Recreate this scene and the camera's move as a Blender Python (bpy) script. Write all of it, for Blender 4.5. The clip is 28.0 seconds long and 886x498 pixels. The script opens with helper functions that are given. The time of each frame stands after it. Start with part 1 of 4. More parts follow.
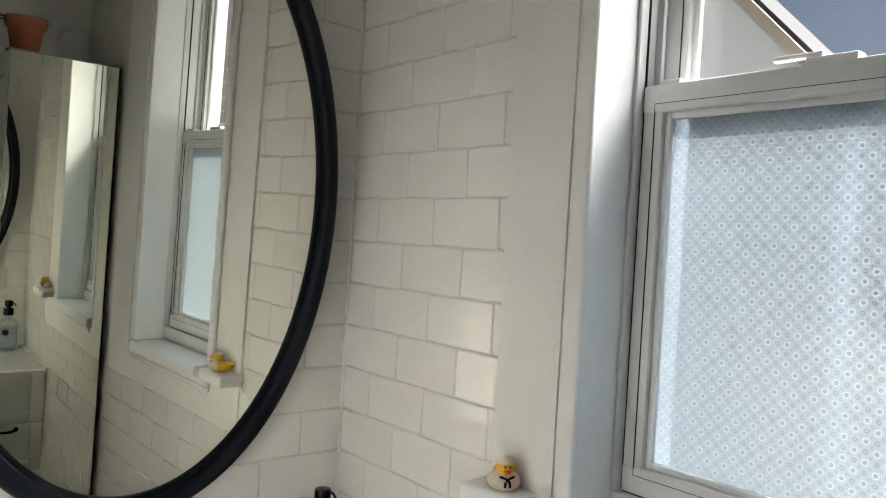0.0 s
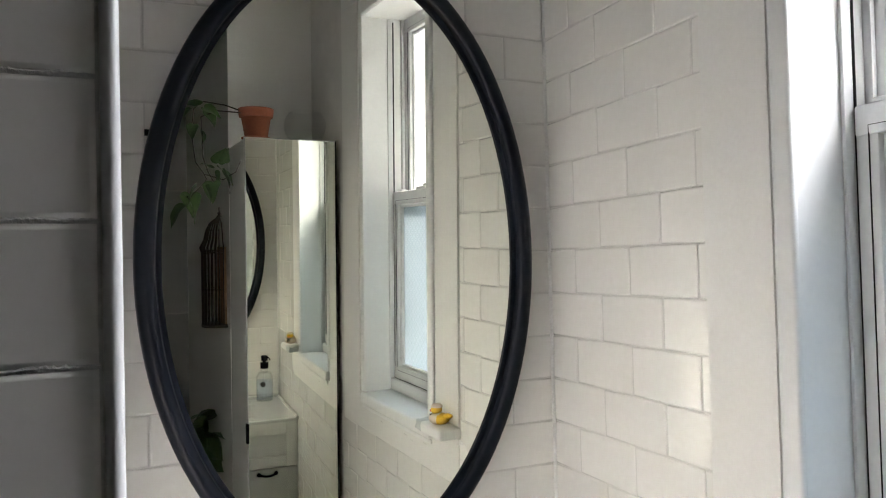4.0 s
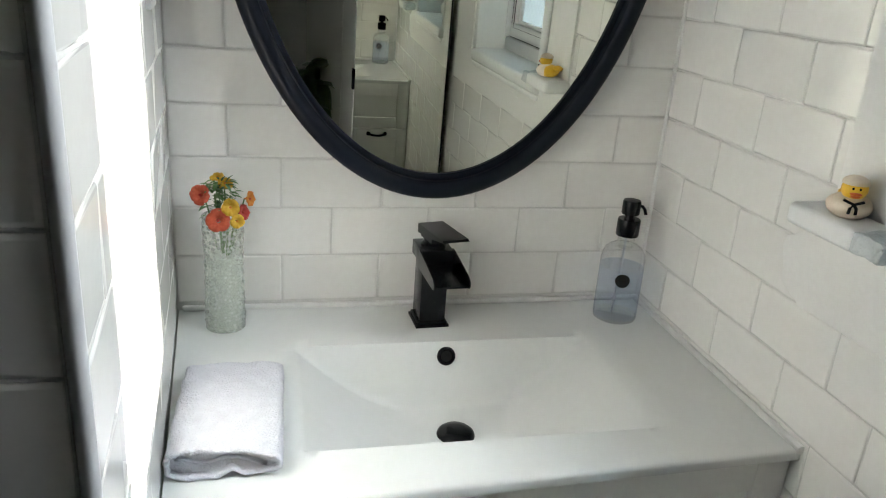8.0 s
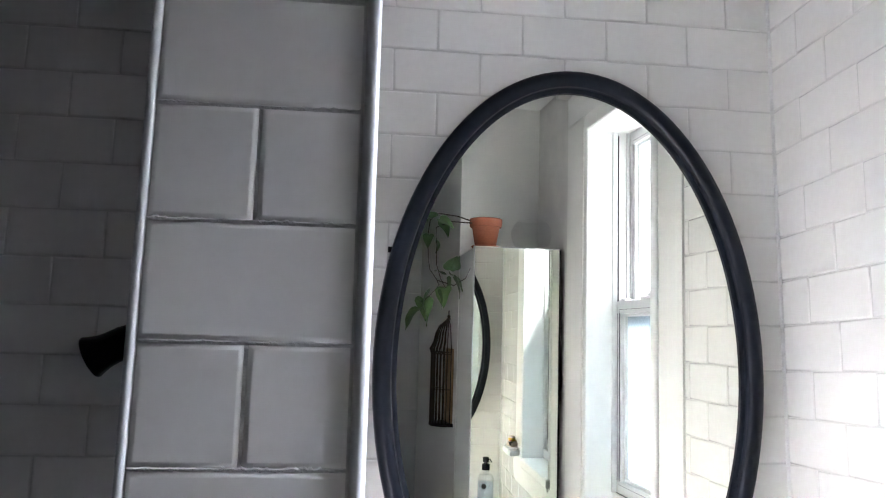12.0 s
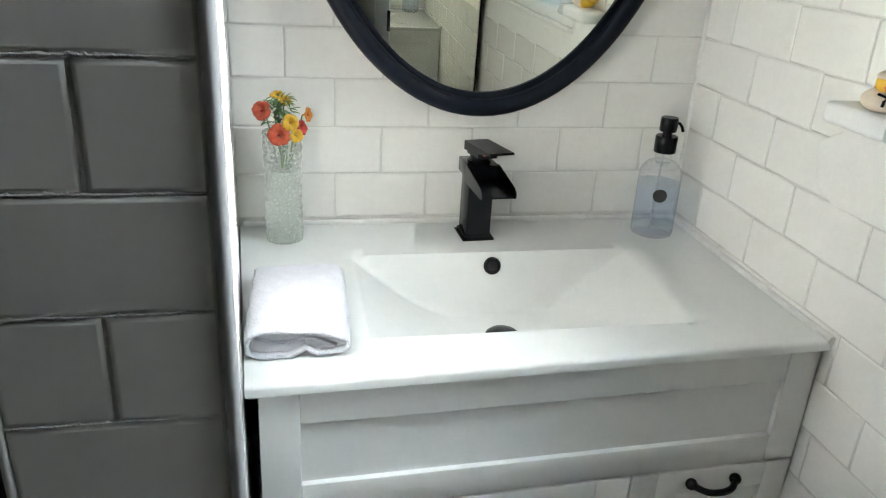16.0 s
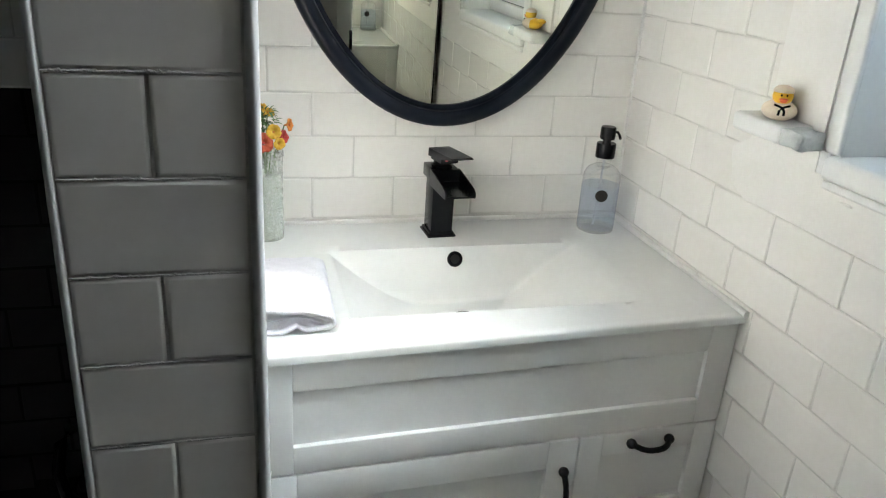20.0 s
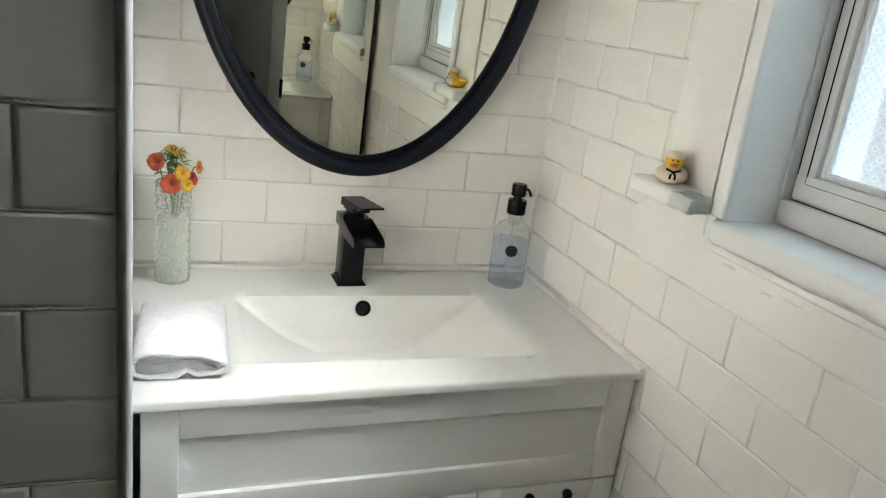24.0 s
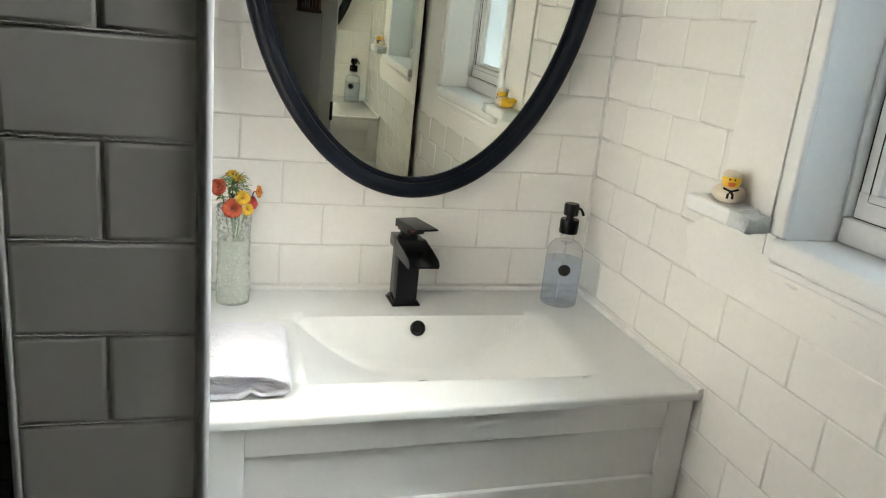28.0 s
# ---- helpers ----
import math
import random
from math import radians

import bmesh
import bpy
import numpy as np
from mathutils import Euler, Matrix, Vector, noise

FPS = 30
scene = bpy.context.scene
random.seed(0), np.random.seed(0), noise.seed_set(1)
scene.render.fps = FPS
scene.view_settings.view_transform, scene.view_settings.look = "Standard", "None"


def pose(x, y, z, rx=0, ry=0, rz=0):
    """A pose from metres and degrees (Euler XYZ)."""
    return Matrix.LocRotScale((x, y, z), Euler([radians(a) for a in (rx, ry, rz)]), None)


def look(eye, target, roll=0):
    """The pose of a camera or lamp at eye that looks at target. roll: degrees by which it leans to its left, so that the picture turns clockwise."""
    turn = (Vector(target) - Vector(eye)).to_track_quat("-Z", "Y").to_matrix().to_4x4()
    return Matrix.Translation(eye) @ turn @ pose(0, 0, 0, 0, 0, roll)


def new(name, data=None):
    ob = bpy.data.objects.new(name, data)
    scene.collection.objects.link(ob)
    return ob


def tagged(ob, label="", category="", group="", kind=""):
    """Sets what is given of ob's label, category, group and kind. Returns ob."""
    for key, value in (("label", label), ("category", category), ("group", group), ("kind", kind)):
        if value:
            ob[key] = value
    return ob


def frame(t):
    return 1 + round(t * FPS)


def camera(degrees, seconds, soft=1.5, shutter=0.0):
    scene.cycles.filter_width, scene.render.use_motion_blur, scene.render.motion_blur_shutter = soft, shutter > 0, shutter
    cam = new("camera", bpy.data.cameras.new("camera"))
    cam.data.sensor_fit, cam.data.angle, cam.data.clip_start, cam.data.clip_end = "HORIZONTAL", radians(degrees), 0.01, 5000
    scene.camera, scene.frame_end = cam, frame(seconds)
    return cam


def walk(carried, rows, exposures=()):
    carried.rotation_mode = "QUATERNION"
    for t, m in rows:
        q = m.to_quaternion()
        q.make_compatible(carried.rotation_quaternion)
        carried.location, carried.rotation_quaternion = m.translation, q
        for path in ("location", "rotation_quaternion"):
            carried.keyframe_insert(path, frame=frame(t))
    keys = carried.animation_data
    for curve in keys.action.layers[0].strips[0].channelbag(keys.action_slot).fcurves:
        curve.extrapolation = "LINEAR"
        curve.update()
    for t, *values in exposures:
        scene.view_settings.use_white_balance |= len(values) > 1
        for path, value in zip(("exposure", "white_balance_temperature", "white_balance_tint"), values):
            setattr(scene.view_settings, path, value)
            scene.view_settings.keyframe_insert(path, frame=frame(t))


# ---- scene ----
cam = camera(60.45, 28.0, 1.12)
# seconds, eye in metres, turn in degrees
ROWS = [
    (0.0, -0.7684, -1.1922, 1.5103, 89.50, -3.33, -39.68),
    (0.5, -0.7450, -1.1970, 1.5230, 90.94, -2.28, -33.99),
    (1.0, -0.7270, -1.2030, 1.5360, 90.27, -1.85, -31.41),
    (1.5, -0.7220, -1.2040, 1.5430, 88.30, -1.68, -29.76),
    (2.0, -0.7013, -1.1991, 1.5512, 87.23, -0.17, -27.99),
    (2.5, -0.7225, -1.2214, 1.5844, 91.19, 2.13, -25.00),
    (4.5, -0.7211, -1.2002, 1.5480, 91.01, 1.39, -22.65),
    (5.0, -0.7240, -1.1853, 1.5301, 88.83, 1.13, -23.27),
    (5.5, -0.7170, -1.1799, 1.4917, 87.99, 0.94, -23.57),
    (6.0, -0.7138, -1.1734, 1.4917, 85.12, 1.42, -23.34),
    (6.5, -0.7136, -1.1601, 1.4731, 81.23, -1.61, -21.55),
    (7.0, -0.6945, -1.1402, 1.4410, 74.67, -4.58, -18.76),
    (7.5, -0.6538, -1.1353, 1.4154, 70.61, -4.28, -15.31),
    (8.0, -0.6340, -1.1240, 1.4020, 69.42, -4.03, -12.30),
    (8.5, -0.6300, -1.1240, 1.3990, 68.85, -3.92, -9.89),
    (9.0, -0.6360, -1.1240, 1.3970, 68.79, -3.64, -8.72),
    (9.5, -0.6360, -1.1260, 1.3890, 68.65, -3.26, -8.43),
    (10.0, -0.6420, -1.1290, 1.4000, 71.21, -3.12, -7.93),
    (10.5, -0.6640, -1.1620, 1.4680, 80.23, -2.66, -7.09),
    (11.0, -0.6942, -1.2145, 1.5345, 90.35, -1.74, -5.88),
    (11.5, -0.7238, -1.2642, 1.5765, 98.10, -1.71, -5.08),
    (12.0, -0.7273, -1.2608, 1.5748, 98.83, -1.27, -6.07),
    (12.5, -0.7009, -1.2096, 1.5017, 88.75, 0.62, -8.80),
    (13.0, -0.7021, -1.1707, 1.4371, 77.87, -0.10, -11.73),
    (13.5, -0.6869, -1.1651, 1.3974, 72.87, -0.66, -12.20),
    (15.5, -0.6847, -1.1841, 1.3499, 65.86, -2.91, -11.41),
    (16.0, -0.6851, -1.2028, 1.3500, 66.66, -3.00, -10.86),
    (16.5, -0.6814, -1.2189, 1.3439, 66.60, -3.85, -10.56),
    (17.0, -0.6789, -1.2331, 1.3340, 65.96, -4.27, -10.51),
    (17.5, -0.6770, -1.2569, 1.3351, 66.08, -4.56, -10.38),
    (18.0, -0.6802, -1.2657, 1.3319, 66.49, -5.12, -10.19),
    (18.5, -0.6867, -1.2949, 1.3318, 66.82, -5.60, -10.12),
    (19.0, -0.7053, -1.3075, 1.3293, 66.48, -5.86, -10.63),
    (19.5, -0.7309, -1.3355, 1.3498, 66.51, -4.90, -12.37),
    (20.0, -0.7376, -1.3402, 1.3723, 68.04, -3.60, -14.36),
    (20.5, -0.6998, -1.3248, 1.3810, 69.07, -2.93, -15.66),
    (21.0, -0.6820, -1.3138, 1.3677, 69.74, -1.78, -17.87),
    (21.5, -0.6883, -1.3192, 1.3775, 70.11, -2.93, -19.56),
    (22.0, -0.6905, -1.3337, 1.3889, 70.56, -5.99, -19.96),
    (22.5, -0.7029, -1.3547, 1.3996, 71.61, -8.66, -18.40),
    (24.5, -0.6868, -1.3646, 1.3683, 72.42, -6.70, -17.84),
    (25.0, -0.6973, -1.3656, 1.3798, 72.12, -6.70, -17.51),
    (25.5, -0.6980, -1.3673, 1.3839, 73.22, -6.14, -16.82),
    (26.0, -0.6950, -1.3725, 1.3815, 73.43, -5.67, -16.99),
    (26.5, -0.6929, -1.3635, 1.3680, 72.90, -5.68, -16.93),
    (27.0, -0.7036, -1.3669, 1.3783, 72.70, -6.04, -16.41),
    (27.5, -0.7084, -1.3671, 1.3803, 73.25, -5.98, -15.80),
    (28.0, -0.7117, -1.3674, 1.3827, 73.32, -5.67, -15.03),
]
# the camera's own exposure and white balance drift: seconds, stops, kelvin, tint
EXPOSURES = [(0.0, 3.38, 7120, 17), (1.0, 3.58, 7350, 18), (2.0, 3.68, 7450, 17), (2.5, 3.68, 7350, 17), (5.0, 4.05, 6770, 22), (6.5, 3.90, 6750, 13), (8.0, 3.50, 6700, 13), (10.0, 3.50, 6600, 13),
             (11.0, 4.35, 6300, 22), (12.0, 5.05, 6250, 24), (13.0, 4.08, 6320, 21), (15.5, 3.92, 6550, 12), (18.0, 3.97, 6620, 13), (20.0, 4.02, 6720, 14), (22.0, 3.80, 6920, 14), (25.0, 3.80, 7180, 14), (28.0, 3.90, 7180, 14)]
walk(cam, [(t, pose(x, y, z, a, b, c)) for t, x, y, z, a, b, c in ROWS], EXPOSURES)

# ---- daylight ----
SUN_WAY = Vector((-1.0, 0.335, -0.92))
world = bpy.data.worlds.new("sky")
scene.world = world
world.use_nodes = True
wn = world.node_tree.nodes
sky = wn.new("ShaderNodeTexSky")
sky.sky_type = "NISHITA"
sky.sun_disc = False
sky.sun_elevation = math.atan2(0.92, math.hypot(1.0, 0.335))
sky.sun_rotation = math.atan2(1.0, -0.335)
wn["Background"].inputs["Strength"].default_value = 0.006
world.node_tree.links.new(sky.outputs[0], wn["Background"].inputs[0])
sun = new("sun", bpy.data.lights.new("sun", "SUN"))
sun.data.energy, sun.data.angle, sun.data.color = 2.7, radians(0.6), (1.0, 0.975, 0.90)
sun.matrix_world = look((3, -3, 4), Vector((3, -3, 4)) + SUN_WAY)

# the open sky above the roofs, in front of the upper sash
glow = new("sky_light", bpy.data.lights.new("sky_light", "AREA"))
glow.data.shape, glow.data.size, glow.data.size_y = "RECTANGLE", 8.5, 8.5
glow.data.energy, glow.data.color = 1350.0, (0.90, 0.96, 1.0)
glow.matrix_world = look((7.6, -3.4, 8.9), (0.05, -0.77, 1.85))

# ---- materials ----
def nodes_of(name):
    m = bpy.data.materials.new(name)
    m.use_nodes = True
    t = m.node_tree
    return m, t, t.nodes, t.nodes["Principled BSDF"]


def ramp_of(t, fac, lo, hi, a=0.3, b=0.7):
    r = t.nodes.new("ShaderNodeValToRGB")
    r.color_ramp.elements[0].position, r.color_ramp.elements[1].position = a, b
    r.color_ramp.elements[0].color, r.color_ramp.elements[1].color = (*lo, 1), (*hi, 1)
    t.links.new(fac, r.inputs[0])
    return r.outputs[0]


def surface(name, lo, hi, rough=0.5, scale=8.0, grain=120.0, bump=0.1, metal=0.0, rough_var=0.1, random_tint=0.0, coat=0.0, bump_scale=None, dist=0.002, spec=0.5):
    """Two scales of colour variation, fine relief, and uneven gloss."""
    m, t, n, b = nodes_of(name)
    co = n.new("ShaderNodeTexCoord").outputs["Object"]
    big = n.new("ShaderNodeTexNoise")
    big.inputs["Scale"].default_value, big.inputs["Detail"].default_value = scale, 5
    fine = n.new("ShaderNodeTexNoise")
    fine.inputs["Scale"].default_value, fine.inputs["Detail"].default_value = grain, 3
    for x in (big, fine):
        t.links.new(co, x.inputs["Vector"])
    mix = n.new("ShaderNodeMath")
    mix.operation = "MULTIPLY_ADD"
    t.links.new(fine.outputs[0], mix.inputs[0])
    mix.inputs[1].default_value = 0.35
    half = n.new("ShaderNodeMath")
    half.operation = "MULTIPLY_ADD"
    half.inputs[1].default_value, half.inputs[2].default_value = 0.65, 0.0
    t.links.new(big.outputs[0], half.inputs[0])
    t.links.new(half.outputs[0], mix.inputs[2])
    col = ramp_of(t, mix.outputs[0], lo, hi)
    if random_tint:
        info = n.new("ShaderNodeObjectInfo")
        hsv = n.new("ShaderNodeHueSaturation")
        mr = n.new("ShaderNodeMapRange")
        mr.inputs["To Min"].default_value, mr.inputs["To Max"].default_value = 1 - random_tint, 1 + random_tint
        t.links.new(info.outputs["Random"], mr.inputs["Value"])
        t.links.new(mr.outputs[0], hsv.inputs["Value"])
        t.links.new(col, hsv.inputs["Color"])
        col = hsv.outputs[0]
    t.links.new(col, b.inputs["Base Color"])
    rr = n.new("ShaderNodeMapRange")
    rr.inputs["To Min"].default_value, rr.inputs["To Max"].default_value = max(0.02, rough - rough_var), rough + rough_var
    t.links.new(big.outputs[0], rr.inputs["Value"])
    t.links.new(rr.outputs[0], b.inputs["Roughness"])
    b.inputs["Metallic"].default_value = metal
    b.inputs["Coat Weight"].default_value = coat
    b.inputs["Specular IOR Level"].default_value = spec
    if bump:
        bp = n.new("ShaderNodeBump")
        bp.inputs["Strength"].default_value, bp.inputs["Distance"].default_value = bump, dist
        src = fine
        if bump_scale:
            src = n.new("ShaderNodeTexNoise")
            src.inputs["Scale"].default_value, src.inputs["Detail"].default_value = bump_scale, 2
            t.links.new(co, src.inputs["Vector"])
        t.links.new(src.outputs[0], bp.inputs["Height"])
        t.links.new(bp.outputs[0], b.inputs["Normal"])
    return m


TILE = surface("white_glazed_tile", (0.76, 0.745, 0.715), (0.82, 0.81, 0.785), 0.085, 5, 90, 0.03, rough_var=0.02, random_tint=0.025, bump_scale=14, dist=0.004, spec=0.42)
# the wall tile darkened: the lower shower's shade put into the colour
SHADE_TILE = surface("shaded_glazed_tile", (0.015, 0.016, 0.0175), (0.025, 0.026, 0.0285), 0.42, 5, 90, 0.05, random_tint=0.1, spec=0.28)
GROUT = surface("grey_grout", (0.60, 0.59, 0.57), (0.72, 0.71, 0.68), 0.9, 12, 300, 0.5, spec=0.2)
TRIM = surface("white_tile_trim", (0.50, 0.50, 0.51), (0.58, 0.58, 0.59), 0.3, 10, 150, 0.1)
CAULK = surface("white_caulk", (0.66, 0.655, 0.64), (0.76, 0.755, 0.74), 0.4, 30, 200, 0.3, bump_scale=90)
CHIP = surface("bare_grey_plaster", (0.50, 0.535, 0.54), (0.64, 0.67, 0.67), 0.9, 60, 300, 0.8, bump_scale=150, dist=0.003)
PAINT = surface("white_wall_paint", (0.72, 0.71, 0.69), (0.79, 0.785, 0.765), 0.55, 3, 160, 0.25, bump_scale=60, dist=0.0015)
GLOSS_PAINT = surface("white_gloss_paint", (0.73, 0.74, 0.74), (0.80, 0.805, 0.80), 0.32, 5, 120, 0.3, bump_scale=40, dist=0.0015)
VINYL = surface("white_window_vinyl", (0.60, 0.61, 0.62), (0.69, 0.70, 0.705), 0.38, 9, 150, 0.12)
CERAMIC = surface("white_ceramic", (0.68, 0.69, 0.685), (0.72, 0.73, 0.72), 0.1, 4, 60, 0.0, rough_var=0.04)
CABINET = surface("white_cabinet_lacquer", (0.79, 0.80, 0.79), (0.85, 0.855, 0.84), 0.38, 6, 140, 0.08)
BLACK = surface("matt_black_metal", (0.0045, 0.005, 0.0062), (0.008, 0.0088, 0.0105), 0.22, 14, 260, 0.06, metal=0.0, spec=0.20)
FRAME_BLACK = surface("satin_black_frame", (0.003, 0.0045, 0.009), (0.006, 0.009, 0.017), 0.36, 12, 200, 0.04, spec=0.22)
# near-black for gaps and hollows: their shade put into the colour
DARK = surface("painted_shade", (0.01, 0.01, 0.01), (0.02, 0.02, 0.02), 0.8, spec=0.08)
FLOOR = surface("pale_floor_tile", (0.58, 0.57, 0.55), (0.68, 0.67, 0.65), 0.45, 4, 90, 0.2)
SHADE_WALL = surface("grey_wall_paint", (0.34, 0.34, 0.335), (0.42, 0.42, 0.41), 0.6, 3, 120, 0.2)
CEILING = surface("white_ceiling_paint", (0.74, 0.74, 0.73), (0.80, 0.80, 0.79), 0.8, 3, 150, 0.2)
MIRROR, _t, _n, _b = nodes_of("mirror_silver")
_b.inputs["Base Color"].default_value = (0.86, 0.87, 0.79, 1)
_b.inputs["Metallic"].default_value, _b.inputs["Roughness"].default_value = 1.0, 0.0


def thin_glass(name, tint, milky=0.0, gloss_rough=0.03, relief=0.0, relief_scale=300.0, sheen=0.30, least=0.008, dots=0.0, bend=0.0, ior=1.15):
    """Thin clear glass: lets light straight through, shines more at a slant, slightly cloudy if asked."""
    m, t, n, b = nodes_of(name)
    tp, gl, df = n.new("ShaderNodeBsdfTransparent"), n.new("ShaderNodeBsdfGlossy"), n.new("ShaderNodeBsdfTranslucent")
    dd, half = n.new("ShaderNodeBsdfDiffuse"), n.new("ShaderNodeMixShader")
    tp.inputs[0].default_value = (*tint, 1)
    gl.inputs["Roughness"].default_value = gloss_rough
    df.inputs[0].default_value = dd.inputs[0].default_value = (0.90, 0.93, 0.90, 1)
    t.links.new(df.outputs[0], half.inputs[1])
    t.links.new(dd.outputs[0], half.inputs[2])
    m1, m2, fr = n.new("ShaderNodeMixShader"), n.new("ShaderNodeMixShader"), n.new("ShaderNodeLayerWeight")
    fr.inputs["Blend"].default_value = 0.25
    m1.inputs[0].default_value = milky
    t.links.new(tp.outputs[0], m1.inputs[1])
    t.links.new(half.outputs[0], m1.inputs[2])
    cap = n.new("ShaderNodeMapRange")
    cap.inputs["To Min"].default_value, cap.inputs["To Max"].default_value = least, sheen
    t.links.new(fr.outputs["Facing"], cap.inputs["Value"])
    t.links.new(cap.outputs[0], m2.inputs[0])
    t.links.new(m1.outputs[0], m2.inputs[1])
    t.links.new(gl.outputs[0], m2.inputs[2])
    t.links.new(m2.outputs[0], n["Material Output"].inputs[0])
    rf = n.new("ShaderNodeBsdfRefraction")
    rf.inputs["Color"].default_value = (*tint, 1)
    rf.inputs["Roughness"].default_value, rf.inputs["IOR"].default_value = 0.015, ior
    if bend:
        m0 = n.new("ShaderNodeMixShader")
        m0.inputs[0].default_value = bend
        t.links.new(tp.outputs[0], m0.inputs[1])
        t.links.new(rf.outputs[0], m0.inputs[2])
        t.links.new(m0.outputs[0], m1.inputs[1])
    # spots of tint and cloud stand in for glints of the pressed facets
    if dots:
        vo = n.new("ShaderNodeTexVoronoi")
        vo.inputs["Scale"].default_value, vo.inputs["Randomness"].default_value = dots, 0.55
        t.links.new(n.new("ShaderNodeTexCoord").outputs["Object"], vo.inputs["Vector"])
        t.links.new(ramp_of(t, vo.outputs["Distance"], (1.0, 1.0, 1.0), tuple(c * 0.94 for c in tint), 0.25, 0.72), tp.inputs[0])
        t.links.new(ramp_of(t, vo.outputs["Distance"], (milky * 1.6,) * 3, (milky * 0.75,) * 3, 0.2, 0.6), m1.inputs[0])
    if relief:
        tx, bp = n.new("ShaderNodeTexNoise"), n.new("ShaderNodeBump")
        tx.inputs["Scale"].default_value = relief_scale
        t.links.new(n.new("ShaderNodeTexCoord").outputs["Object"], tx.inputs["Vector"])
        bp.inputs["Strength"].default_value, bp.inputs["Distance"].default_value = relief, 0.002
        t.links.new(tx.outputs[0], bp.inputs["Height"])
        t.links.new(bp.outputs[0], gl.inputs["Normal"])
        t.links.new(bp.outputs[0], fr.inputs["Normal"])
        t.links.new(bp.outputs[0], rf.inputs["Normal"])
    return m


CLEAR = thin_glass("clear_glass", (0.995, 0.998, 0.998), sheen=0.35, least=0.05)


# ---- building helpers ----
def box(bm, x0, x1, y0, y1, z0, z1, bevel=0.0, seg=2):
    """A block, with rounded edges where bevel is given."""
    m = Matrix.LocRotScale(((x0 + x1) / 2, (y0 + y1) / 2, (z0 + z1) / 2), None, (abs(x1 - x0), abs(y1 - y0), abs(z1 - z0)))
    vs = bmesh.ops.create_cube(bm, size=1, matrix=m)["verts"]
    if bevel:
        es = list({e for v in vs for e in v.link_edges})
        bmesh.ops.bevel(bm, geom=es, offset=bevel, segments=seg, affect="EDGES", profile=0.5)
    return bm


def lathe(bm, profile, n=32, cx=0.0, cy=0.0):
    """Turns (radius, height) pairs round the upright axis."""
    rings = []
    for r, z in profile:
        if r < 1e-6:
            rings.append([bm.verts.new((cx, cy, z))])
        else:
            rings.append([bm.verts.new((cx + r * math.cos(2 * math.pi * i / n), cy + r * math.sin(2 * math.pi * i / n), z)) for i in range(n)])
    for a, b in zip(rings, rings[1:]):
        for i in range(n):
            j = (i + 1) % n
            if len(a) == 1 and len(b) > 1:
                bm.faces.new((a[0], b[j], b[i]))
            elif len(b) == 1 and len(a) > 1:
                bm.faces.new((a[i], a[j], b[0]))
            elif len(a) > 1:
                bm.faces.new((a[i], a[j], b[j], b[i]))
    return bm


def tube(bm, pts, radius, n=8, taper=None):
    """A round bar along points, capped."""
    pts = [Vector(p) for p in pts]
    rings = []
    for i, p in enumerate(pts):
        d = (pts[min(i + 1, len(pts) - 1)] - pts[max(i - 1, 0)]).normalized()
        side = d.cross(Vector((0, 0, 1)) if abs(d.z) < 0.9 else Vector((1, 0, 0))).normalized()
        up = side.cross(d)
        r = radius if taper is None else radius + (taper - radius) * i / (len(pts) - 1)
        rings.append([bm.verts.new(p + r * (math.cos(2 * math.pi * k / n) * side + math.sin(2 * math.pi * k / n) * up)) for k in range(n)])
    for a, b in zip(rings, rings[1:]):
        for k in range(n):
            bm.faces.new((a[k], a[(k + 1) % n], b[(k + 1) % n], b[k]))
    bm.faces.new(rings[0][::-1])
    bm.faces.new(rings[-1])
    return bm


def mesh_of(name, bm, material, smooth=True, angle=35):
    bmesh.ops.recalc_face_normals(bm, faces=bm.faces)
    me = bpy.data.meshes.new(name)
    if smooth:
        for f in bm.faces:
            f.smooth = True
        for e in bm.edges:
            if len(e.link_faces) == 2 and e.calc_face_angle(0) > radians(angle):
                e.smooth = False
    bm.to_mesh(me)
    bm.free()
    me.materials.append(material)
    return me


def part(name, bm, material, parent=None, label="", smooth=True, angle=35):
    ob = new(name, mesh_of(name, bm, material, smooth, angle))
    if parent:
        ob.parent = parent
    if label:
        tagged(ob, label)
    return ob


def thing(name, label, category, m=None, group="", kind=""):
    ob = new(name)
    if m is not None:
        ob.matrix_world = m
    return tagged(ob, label, category, group, kind)


def B(*a, **k):
    return box(bmesh.new(), *a, **k)


# ---- the room's large structure ----
WALL_TURN = Matrix.Rotation(0.0121, 4, "Z")     # the window wall stands a little off square
CEIL = 2.46
WIN = (-0.99, -0.555, 1.150, 2.25)              # the window's opening: y from, y to, z from, z to
COUNTER = 0.873


def structure(name, bm, material, label, category, m=None):
    ob = new(name, mesh_of(name, bm, material, False))
    if m is not None:
        ob.matrix_world = m
    return tagged(ob, label, category, kind="structure")


structure("floor", B(-2.0, 0.3, -3.4, 0.2, -0.1, 0.0), FLOOR, "pale tiled bathroom floor", "floor")
structure("ceiling", B(-2.0, 0.3, -3.4, 0.2, CEIL, CEIL + 0.1), CEILING, "plain white painted ceiling", "ceiling")
wall_back = structure("wall_north", B(-2.0, 0.3, 0.0016, 0.15, 0, CEIL), GROUT, "wall of white subway tiles behind the vanity", "wall")
bm = bmesh.new()
box(bm, 0.0016, 0.2, WIN[1] + 0.01, 0.0, 0, CEIL)
box(bm, 0.0016, 0.2, -3.4, WIN[0] - 0.01, 0, CEIL)
